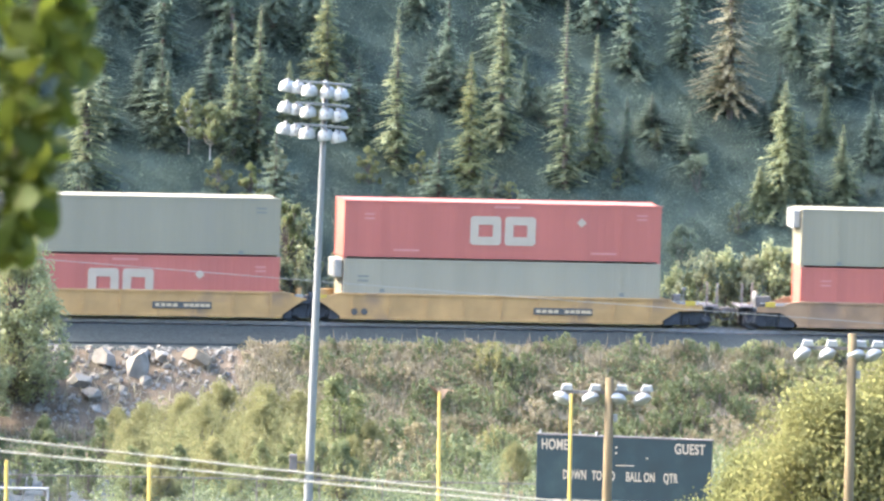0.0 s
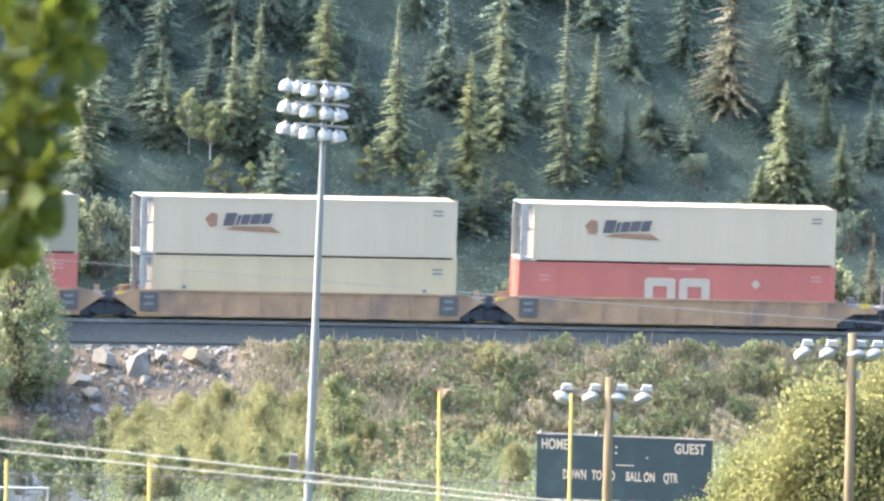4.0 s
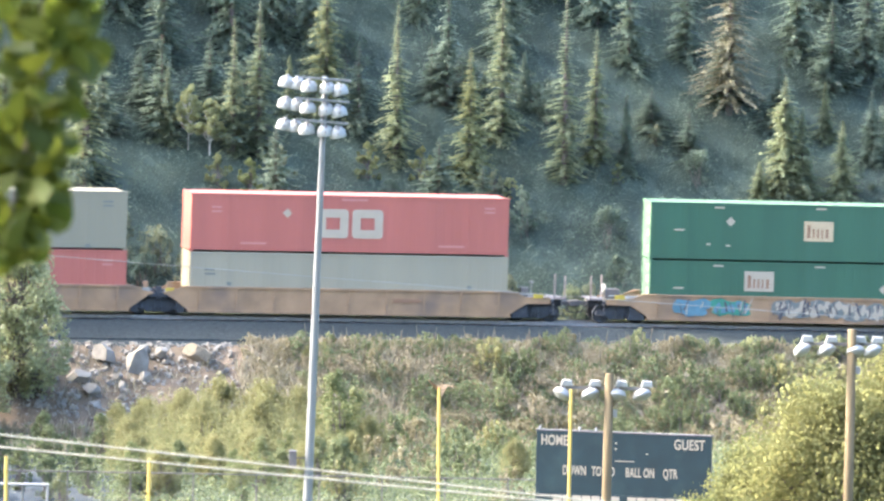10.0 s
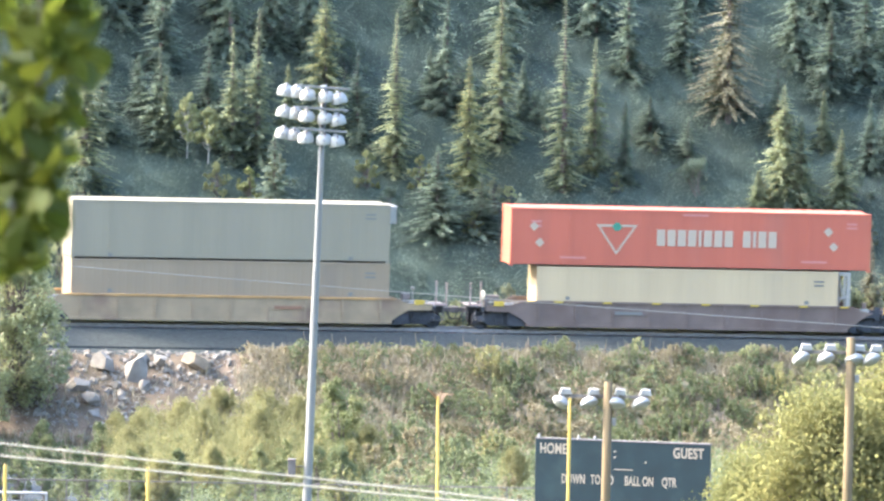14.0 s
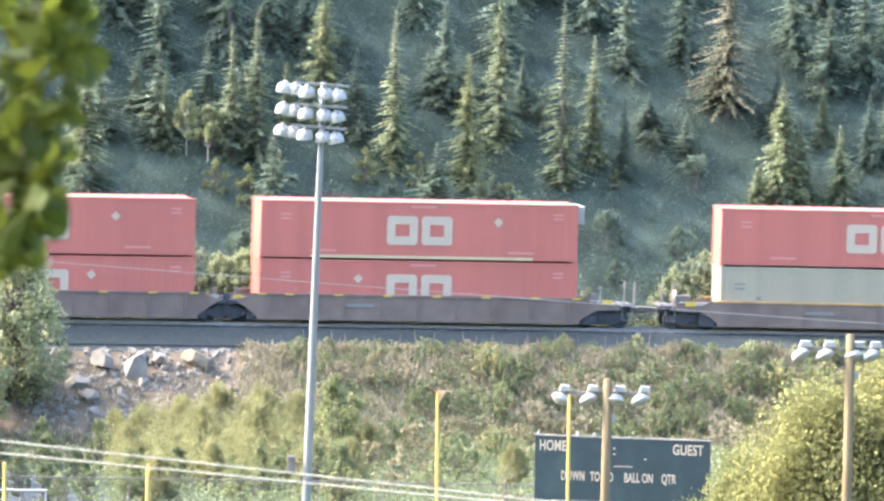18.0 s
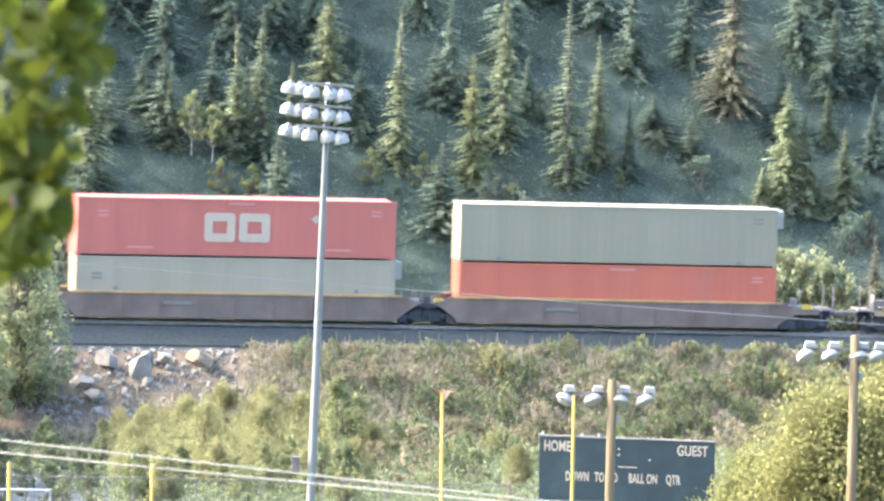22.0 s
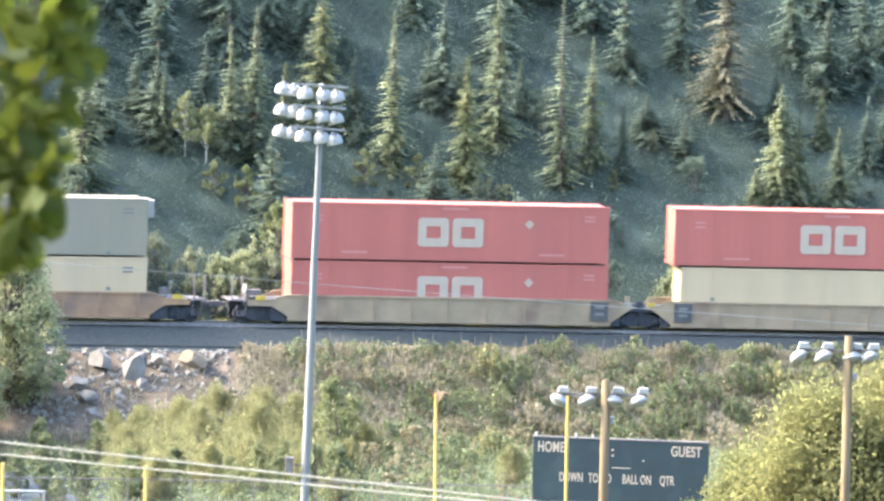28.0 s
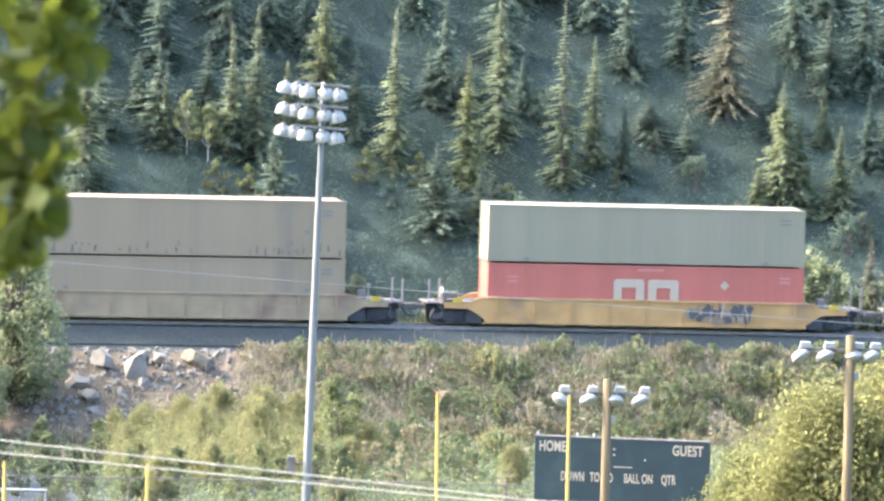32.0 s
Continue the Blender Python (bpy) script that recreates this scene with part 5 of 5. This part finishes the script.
for k, (x, y, sx, sy, sz) in enumerate(((-16.5, 590.3, 0.66, 0.55, 0.8), (-15.1, 589.9, 0.75, 0.6, 1.05), (-13.8, 591.2, 0.52, 0.4, 0.38), (-17.8, 588.5, 0.66, 0.5, 0.55), (-17.1, 587.5, 0.5, 0.45, 0.42), (-14.25, 586.4, 0.45, 0.35, 0.36),
                                        (-16.9, 586.6, 0.36, 0.33, 0.26), (-15.9, 589.0, 0.36, 0.3, 0.28), (-18.4, 589.9, 0.36, 0.3, 0.25), (-14.5, 589.3, 0.42, 0.3, 0.32), (-15.6, 587.6, 0.28, 0.25, 0.2), (-16.4, 585.9, 0.3, 0.26, 0.24), (-15.6, 588.6, 0.3, 0.3, 0.22), (-14.7, 591.5, 0.4, 0.3, 0.3), (-18.9, 588.2, 0.4, 0.3, 0.28))):
    boulder(x, y, sx * 1.05, sy * 1.05, sz * 1.05, k + 3)
boulder(-12.0, 591.5, 0.95, 0.7, 0.6, 30, "stone_tan", "broad tan boulder at the top of the bank")


def build_rubble():
    rg = np.random.default_rng(8)
    sh = Shape()
    for _ in range(3600):
        s, n = rg.uniform(-24, -8.5), -rg.uniform(5.5, 14)
        x, y, th = line(s)
        x, y = float(x - n * math.sin(th)), float(y + n * math.cos(th))
        c = Vector((x, y, spot(x, y) + 0.02))
        r = 0.045 + 0.21 * rg.random() ** 5
        d = Vector(rg.normal(0, 1, 3)).normalized()
        e = d.orthogonal().normalized()
        f = d.cross(e)
        pts = [c + d * r, c - d * r, c + e * r * 0.8, c - e * r * 0.8, c + f * r * 0.7, c - f * r * 0.7]
        sh.add(pts, [(0, 2, 4), (2, 1, 4), (1, 3, 4), (3, 0, 4), (2, 0, 5), (1, 2, 5), (3, 1, 5), (0, 3, 5)])
    tagged(new("rubble", sh.mesh("rubble", M["stone"])), "scattered pale rubble on the bank", "rubble", kind="stuff")


build_rubble()

# the tall tree on the near bank and the poplar by the field
plant("bank_tree", "dense grey-green leafy tree on the bank, casting shade", "tree", leafy_meshes(120, 7.9, 5.6, M["leaf_tree"], 0.17, 160, 110, low=0.06, trunk_r=0.14), -20.7, 586.5)
plant("bank_tree", "dense grey-green leafy tree on the bank, casting shade", "tree", leafy_meshes(121, 6.0, 3.6, M["leaf_tree"], 0.17, 70, 90, low=0.06, trunk_r=0.12), -22.6, 583.5)
# added trees outside the view, there only to shade the bank's lower left
UNSEEN_SHADE_TREE = leafy_meshes(125, 9.0, 5.4, M["leaf_bush"], 0.2, 110, 100, low=0.1, trunk_r=0.16)
for x, y in ((-26.5, 568.0), (-27.5, 560.0), (-26.0, 576.0), (-26.4, 582.0)):
    plant("bank_tree", "dense grey-green leafy tree on the bank, casting shade", "tree", UNSEEN_SHADE_TREE, x, y, x * 37 % 360, 0.62 if y > 585 else 0.75 if y > 580 else 1.0)
for x, y, z in ((-18.6, 571.0, 0.45), (-17.0, 566.0, 0.4), (-19.6, 562.0, 0.45), (-16.2, 575.5, 0.5), (-20.6, 557.0, 0.42), (-18.2, 558.0, 0.42), (-16.4, 560.0, 0.4), (-20.8, 566.0, 0.5), (-19.0, 576.0, 0.5), (-17.4, 554.5, 0.36)):
    plant("bush", "dark bush in the shade below the bank", "bush", DARKBUSH, x, y, x * 53 % 360, z)
for sd, h, w, n, x, y in ((122, 12.4, 8.2, 290, 15.9, 484), (123, 9.5, 6.2, 210, 13.0, 487), (124, 13.5, 7.6, 250, 18.9, 485.5)):
    plant("poplar_tree", "yellow-green poplar with large sunlit leaves", "tree", leafy_meshes(sd, h, w, M["leaf_poplar"], 0.155, n, 240, low=0.1, top_bias=0.3, trunk_r=0.2, ragged=1.0, spread=2.3), x, y, group="poplars by the field")


# ---- the sports field ----
def floodlight(parent, at, way):
    """One white floodlight: bell reflector, glass, housing."""
    w = Vector(way).normalized()
    dome = [(-0.285, 0.02), (-0.282, 0.11), (-0.262, 0.19), (-0.21, 0.25), (-0.14, 0.288), (-0.06, 0.306), (0.02, 0.312), (0.09, 0.316), (0.1, 0.305), (0.06, 0.298)]
    head = part("floodlight", Shape().lathe(dome, Vector(at), w, 20), M["lamp_white"], parent, "white dome-shaped floodlight")
    smooth(head.data)
    part("lens", Shape().lathe([(0.03, 0.302), (0.07, 0.25), (0.1, 0.15), (0.11, 0.03)], Vector(at), w, 18), M["lamp_glass"], head, "dull grey glass lens")
    part("housing", Shape().lathe([(-0.36, 0.05), (-0.35, 0.075), (-0.3, 0.085), (-0.28, 0.085)], Vector(at), w, 12), M["lamp_white"], head)
    yoke = Shape().tube([Vector(at) + Vector((0.0, 0.31, 0.0)), Vector(at) + Vector((0.04, 0.2, 0.3)), Vector(at) + Vector((0.04, -0.2, 0.3)), Vector(at) + Vector((0.0, -0.31, 0.0))], 0.022, 6)
    part("yoke", yoke, M["grimy_steel"], head, "dark steel yoke")
    return head


def light_mast():
    x0, y0 = -5.17, 455.0
    root = thing("floodlight_mast", "tall pale steel mast with fifteen white floodlights", "floodlight mast", at=(x0, y0, spot(x0, y0)))
    base = spot(x0, y0)
    pts, rad = [], []
    for k in range(9):
        f = k / 8
        pts.append((0.62 * f - 0.1 * f * (1 - f), 0, (25.9 - base) * f))
        rad.append(0.225 - 0.125 * f)
    smooth(part("pole", Shape().tube(pts, rad, 14), M["galvanised"], root, "tapered galvanised pole").data)
    part("base_plate", Shape().lathe([(0, 0.45), (0.05, 0.45), (0.06, 0.3), (0.2, 0.28)], (0, 0, 0), (0, 0, 1), 12), M["galvanised"], root)
    tip = Vector((0.6, 0, 25.75 - base))
    for row in range(3):
        z = tip.z - 0.02 - row * 0.81
        xr = tip.x - row * 0.03
        arm = Shape().prism([(xr - 0.98, z + 0.14), (xr + 0.98, z + 0.02), (xr + 0.98, z + 0.1), (xr - 0.98, z + 0.22)], -0.5, -0.42)
        arm.box(xr - 0.1, xr + 0.1, -0.46, 0.12, z + 0.08, z + 0.16, 0.015)
        part("crossarm", arm, M["galvanised"], root)
        for k in range(5):
            lx = xr + (-1.3, -0.9, -0.44, 0.26, 0.74)[k]
            ly = -0.2 + (0.55 if k < 2 else 0.0)
            floodlight(root, (lx - 0.15, ly - 0.1, z - 0.14 - 0.06 * k), (-0.12 + 0.09 * k, 0.1, -1.0))
        part("stay_arm", Shape().tube([(xr - 0.9, -0.15, z), (xr - 1.05, 0.35, z - 0.1)], 0.035, 6), M["galvanised"], root)
    bx = Shape().box(-0.52, -0.22, -0.2, 0.1, 11.6, 12.3, 0.03)
    bx.tube([(-0.3, 0, 12.0), (0.25, 0, 12.0)], 0.03, 6)
    part("control_box", bx, M["grimy_steel"], root, "small dark box on the mast")


light_mast()


def wood_light_pole(x0, y0, top, lamps, tilts, label):
    base = spot(x0, y0)
    root = thing("wooden_light_pole", label, "light pole", "wooden light poles", at=(x0, y0, base))
    h = top - base
    smooth(part("pole", Shape().tube([(-0.03, 0, -0.3), (0.0, 0.0, h * 0.5), (0.03, 0, h)], [0.21, 0.2, 0.17], 12), M["old_wood"], root, "weathered wooden pole").data)
    z = h - 0.6
    arm = Shape().box(min(lamps) - 0.1, max(lamps) + 0.3, -0.02, 0.08, z - 0.06, z + 0.06, 0.012)
    part("crossarm", arm, M["arm_wood"], root).location = (0, 0.2, 0)
    br = Shape()
    for s in (-1, 1):
        br.tube([(s * 0.75, 0.22, z - 0.03), (0.0, 0.2, z - 0.75)], 0.022, 6)
    part("brace", br, M["grimy_steel"], root)
    for i, lx in enumerate(lamps):
        pole_lamp(root, lx, z, tilts[i])
    part("service_box", Shape().box(0.2, 0.38, -0.1, 0.1, h - 1.75, h - 1.45, 0.02), M["galvanised"], root, "small pale box on the pole")


def pole_lamp(parent, x, z, tilt):
    """A shallow domed reflector hung under the crossarm, its ballast box on top of the arm."""
    at = Vector((x, 0.1, z - 0.27))
    w = Vector((tilt, -0.3, -0.8)).normalized()
    prof = [(-0.25, 0.03), (-0.245, 0.12), (-0.21, 0.23), (-0.13, 0.33), (-0.02, 0.375), (0.05, 0.385), (0.07, 0.37), (0.03, 0.35)]
    head = part("floodlight", Shape().lathe(prof, at, w, 18), M["lamp_white"], parent, "white domed floodlight")
    smooth(head.data)
    part("lens", Shape().lathe([(0.04, 0.36), (0.12, 0.27), (0.17, 0.15), (0.19, 0.03)], at, w, 16), M["lamp_white"], head, "dull glass lens")
    q = x + 0.17
    part("ballast_box", Shape().prism([(q - 0.24, z + 0.07), (q + 0.26, z + 0.07), (q + 0.2, z + 0.3), (q - 0.16, z + 0.32)], 0.05, 0.4, 0.03), M["lamp_white"], head, "white ballast box")
    part("bracket", Shape().tube([at - w * 0.24, Vector((x + 0.08, 0.16, z + 0.1))], 0.04, 6), M["lamp_white"], head)


wood_light_pole(6.72, 480.0, 12.61, (-1.85, -0.72, 0.34, 1.35), (-0.45, 0.3, -0.1, 0.35), "weathered wooden pole with four white floodlights")
wood_light_pole(16.05, 470.0, 15.4, (-1.9, -0.95, 0.18, 0.85), (0.5, 0.4, 0.1, 0.45), "weathered wooden pole with four white floodlights beside the poplar")


def writing(text, size, mat, parent, x, z, wide=1.0):
    cu = bpy.data.curves.new("letters", "FONT")
    cu.body = text
    cu.size = size
    cu.extrude = 0.006
    cu.offset = 0.014
    cu.align_x = "CENTER"
    cu.space_character = 1.05
    tmp = bpy.data.objects.new("letters", cu)
    scene.collection.objects.link(tmp)
    me = bpy.data.meshes.new_from_object(tmp.evaluated_get(bpy.context.evaluated_depsgraph_get()))
    bpy.data.objects.remove(tmp)
    for v in me.vertices:
        v.co = Vector((v.co.x * wide, -v.co.z, v.co.y))
    me.materials.clear()
    me.materials.append(mat)
    me.name = "lettering"
    ob = part("lettering", me, None, parent, "white letters " + text)
    ob.location = (x, -0.105, z)
    return ob


def scoreboard():
    x0, y0 = 7.70, 500.0
    base = spot(x0, y0)
    root = thing("scoreboard", "dark football scoreboard with white lettering on posts", "scoreboard", at=(x0, y0, base), turn=-12.6)
    top = 8.36 - base
    w = 3.72
    face = part("panel", Shape().box(-w, w, -0.09, 0.16, top - 3.6, top, 0.02), M["board"], root, "dark blue-black panel")
    rim = Shape().box(-w - 0.04, w + 0.04, -0.12, 0.19, top, top + 0.05, 0.01)
    part("rim", rim, M["grimy_steel"], root)
    mw = M["mark_white"]
    writing("HOME", 0.60, mw, root, -2.95, top - 0.58, 0.66)
    writing("GUEST", 0.60, mw, root, 2.8, top - 0.58, 0.70)
    writing("DOWN", 0.54, mw, root, -2.08, top - 1.80, 0.54)
    writing("TO GO", 0.54, mw, root, -0.85, top - 1.80, 0.54)
    writing("BALL ON", 0.54, mw, root, 0.72, top - 1.80, 0.54)
    writing("QTR", 0.54, mw, root, 2.00, top - 1.80, 0.54)
    dots = Shape()
    for z in (0.38, 0.62):
        dots.box(-0.38, -0.28, -0.105, -0.088, top - z - 0.07, top - z)
    dots.box(0.95, 1.03, -0.105, -0.088, top - 0.86, top - 0.79)
    part("clock_dots", dots, mw, root)
    part("clock_line", Shape().box(-0.35, 0.45, -0.105, -0.088, top - 1.18, top - 1.14), mw, root)
    sign = part("sign_strip", Shape().box(-2.8, 2.9, -0.16, -0.092, top - 3.25, top - 2.6, 0.01), M["board"], root)
    part("lettering_bars", Shape().add(*(lambda b: (b.v, b.f))(bars([0.36] * 7 + [-0.25] + [0.36] * 8, 0.42, 0.05))), mw, sign, "row of plain white lettering bars").location = (0, -0.165, top - 2.86)
    post = Shape().box(-0.12, 0.12, -0.1, 0.1, -0.2, top - 0.4, 0.02)
    for x in (-2.4, 2.4):
        part("post", post, M["grimy_steel"], root).location = (x, 0.3, 0)
    sp = Shape().lathe([(0, 0.06), (0.1, 0.06), (0.16, 0.02)], (0, 0, 0), (0, 0, 1), 8)
    for x in (-3.6, -1.9, -1.2):
        part("roof_fitting", sp, M["lamp_white"], root).location = (x, 0, top + 0.05)


scoreboard()


def goal_post(x0, x1, y0, top, label, ribbon=False):
    xm = (x0 + x1) / 2
    base = spot(xm, y0)
    root = thing("goal_post", label, "goal post", "football goals", at=(xm, y0, base))
    half = (x1 - x0) / 2
    for s in (-1, 1):
        part("upright", Shape().tube([(s * half, 0, 3.0), (s * half + 0.02, 0, 8), (s * half + 0.03 * s, 0, top - base)], [0.075, 0.07, 0.065], 10), M["post_yellow"], root)
    part("crossbar", Shape().tube([(-half - 0.05, 0, 3.05), (half + 0.05, 0, 3.05)], 0.08, 10), M["post_yellow"], root)
    part("gooseneck", Shape().tube([(0, -1.6, -0.2), (0, -1.6, 1.8), (0, -1.2, 2.7), (0, 0, 3.0)], 0.11, 10), M["post_yellow"], root)
    if ribbon:
        rb = Shape()
        for k in range(5):
            a = -0.35 + k * 0.2
            rb.prism([(-half, top - base - 0.25 - 0.05 * k), (-half + a * 0.5, top - base + 0.1), (-half + a * 1.4, top - base + 0.28 - 0.06 * k), (-half + a * 0.5 + 0.06, top - base + 0.05)], -0.01, 0.01)
        part("ribbon", rb, M["ribbon"], root, "frayed orange wind ribbon")


goal_post(-0.01, 5.05, 466.0, 13.2, "tall yellow football goal post with a frayed ribbon", True)
goal_post(-15.73, -10.58, 437.0, 13.0, "tall yellow football goal post")


def soccer_goal():
    x1, y0 = -17.6, 540.0
    base = spot(x1, y0)
    root = thing("soccer_goal", "white tubular soccer goal frame on the field", "goal", at=(x1 - 3.66, y0, base))
    for x in (-3.66, 3.66):
        part("post", Shape().tube([(x, 0, 0), (x, 0, 2.44)], 0.06, 10), M["lamp_white"], root)
    part("crossbar", Shape().tube([(-3.72, 0, 2.44), (3.72, 0, 2.44)], 0.07, 10), M["lamp_white"], root)
    for x in (2.5, 1.85):
        part("back_stay", Shape().tube([(x, 0.05, 2.44), (x, 0.9, 2.3), (x, 2.0, 0.05)], 0.04, 8), M["lamp_white"], root)


soccer_goal()


def chain_fence():
    root = thing("chain_fence", "low dark chain-link fence along the field", "fence", at=(0, 0, 0))
    z = -0.6
    top = Shape().tube([(-20, 553, z + 1.8), (6, 553, z + 1.8)], 0.03, 6)
    part("top_rail", top, M["grimy_steel"], root)
    post = Shape().tube([(0, 0, -0.1), (0, 0, 1.84)], 0.035, 6).mesh("post", M["grimy_steel"])
    for i in range(10):
        part("post", post, None, root).location = (-20 + i * 2.9, 553, z)
    net = Shape()
    for i in range(180):
        x = -20 + i * 0.145
        net.tube([(x, 553.02, z + 0.05), (x + 0.6, 553.02, z + 0.92), (x, 553.02, z + 1.78)], 0.004, 3)
    tagged(part("wire_mesh", net, M["grimy_steel"], root), kind="stuff")


chain_fence()


def wire(name, label, a, b, sag, r, mat):
    sh = Shape()
    pts = []
    for k in range(25):
        f = k / 24
        p = Vector(a).lerp(Vector(b), f)
        p.z -= sag * 4 * f * (1 - f)
        pts.append(p)
    sh.tube(pts, r, 6)
    ob = new(name, sh.mesh(name, M[mat]))
    return tagged(ob, label, "cable", "overhead cables")


wire("power_cable", "pale overhead power cable", [-12.0, 85.0, 47.836], [14.0, 85.0, 45.395], 0.02, 0.0072, "wire")
wire("power_cable", "pale overhead power cable", [-12.0, 85.4, 47.59], [14.0, 85.4, 45.496], 0.02, 0.0072, "wire")
wire("line_wire", "thin grey wire strung along the railway", [-40.0, 567.112, 11.481], [45.0, 598.61, 3.967], 0.25, 0.016, "wire_grey")


# ---- the near tree whose twig hangs into the view ----
def near_tree():
    x0, y0 = -3.4, 27.6
    base = spot(x0, y0)
    root = thing("near_tree", "leafy green tree close to the camera", "tree", at=(x0, y0, base))
    h = 52.9 - base
    part("trunk", Shape().tube([(0, 0, -0.3), (0.1, 0, h * 0.5), (0.3, 0, h), (0.35, 0, h + 2.2)], [0.22, 0.18, 0.12, 0.04], 10), M["bark"], root)
    limb = Shape().tube([(0.25, 0, h - 0.9), (1.2, -0.3, h + 0.2), (2.0, -0.5, h + 0.95), (2.4, -0.6, h + 1.05)], [0.06, 0.045, 0.025, 0.012], 8)
    part("limb", limb, M["bark"], root)
    rg = np.random.default_rng(4)
    # crown round the trunk, out of the view
    c = rg.normal(0, 1, (1800, 3)) * np.array([0.55, 0.9, 1.3]) + np.array([0.1, 0, h + 0.6])
    c = c[c[:, 0] < 1.5]
    u = unit(rg.normal(0, 1, c.shape)) * 0.035
    v = unit(np.cross(u, rg.normal(0, 1, c.shape))) * 0.028
    part("crown", cards("crown", c, u, v, M["leaf_near"]), None, root)
    # the hanging twig
    twig = new("hanging_twig", None)
    twig.parent = root
    twig.location = (2.36, -0.6, h + 1.0)
    twig["label"] = "hanging leafy twig"
    stem = Shape().tube([(0, 0, 0.05), (0.12, 0, -0.25), (0.13, 0, -0.6), (0.06, 0.0, -0.95), (-0.02, 0, -1.3)], [0.008, 0.006, 0.005, 0.004, 0.003], 6)
    part("stem", stem, M["bark"], twig)
    return root, twig


NEAR_TREE, TWIG = near_tree()


def twig_leaves():
    """Broad rounded leaves on short stalks, folded a little along the midrib."""
    rg = np.random.default_rng(9)
    made = []
    for k in range(4):
        sh = Shape()
        L, W = 0.082, 0.07
        outline = [(0, -0.42), (0.2, -0.5), (0.44, -0.3), (0.47, -0.05), (0.3, 0.3), (0, 0.72), (-0.26, 0.32), (-0.44, -0.02), (-0.46, -0.28), (-0.22, -0.5)]
        n = len(outline)
        verts = [(0, 0, -0.006)] + [(x * W, y * L, 0.045 * abs(x) + 0.012 * math.sin(3 * y + k)) for x, y in outline]
        sh.add(verts, [(0, 1 + i, 1 + (i + 1) % n) for i in range(n)])
        made.append(sh.mesh("leaf", M["leaf_near"]))
    for i in range(190):
        z = rg.uniform(-1.08, -0.36)
        edge = np.interp(-z, [0.36, 0.46, 0.52, 0.58, 0.65, 0.71, 0.77, 0.84, 0.96, 1.01, 1.09], [0.235, 0.245, 0.255, 0.26, 0.25, 0.21, 0.195, 0.205, 0.195, 0.15, 0.07])
        x = edge - 0.02 - abs(rg.normal(0, 0.09)) if i % 3 else rg.uniform(-0.08, edge - 0.02)
        ob = part("leaf", made[i % 4], None, TWIG)
        ob.location = (x, rg.uniform(-0.16, 0.16), z)
        ob.rotation_euler = (rg.normal(1.3, 0.9), rg.normal(0, 0.8), rg.uniform(0, 6.28))
        s = rg.uniform(0.6, 1.25)
        ob.scale = (s, s, s)


twig_leaves()


# ---- what moves ----
TRAVEL = [(0, 0.00), (1, 13.17), (2, 26.42), (3, 39.71), (3.5, 46.38), (5.5, 72.67), (6, 79.26), (7, 92.60), (7.5, 99.23), (8, 105.41), (9, 118.64), (10, 131.83), (11, 145.00), (12, 158.17), (13, 171.40), (14, 184.69), (14.5, 191.25), (16.5, 217.58), (17, 224.25), (18, 237.46), (19, 250.58), (20, 263.67), (21, 276.78), (22, 289.94), (23, 303.01), (24, 316.11), (25, 329.15), (25.5, 335.73), (27.5, 362.06), (28, 368.63), (29, 381.84), (30, 394.94), (31, 408.04), (32, 421.13)]


def motions():
    for ob, place, height in MOVING:
        rows = []
        for t, gone in TRAVEL:
            s = place - gone
            x, y, th = line(s)
            rows.append((t, pose(float(x), float(y), float(rail_z(s)) + height, 0, math.degrees(math.atan(-GRADE)) if abs(s) < 455 else 0, math.degrees(th))))
        walk(ob, rows)
    sway = [(0.0, -1.2), (1.2, -0.9), (2.4, 0.0), (3.4, -1.2), (4.6, 0.2), (6.0, 0.5), (8.0, 0.2), (10.0, 0.6), (12.0, 0.4), (14.0, 0.6), (17.0, 0.3), (19.0, 0.5), (21.0, 0.6), (23.0, 0.5), (25.0, 0.4), (28.0, 0.2), (30.0, 0.5), (32.0, 0.4)]
    base = TWIG.location.copy()
    walk(TWIG, [(t, pose(base.x, base.y, base.z, 0, -a, 0.4 * a)) for t, a in sway])


motions()
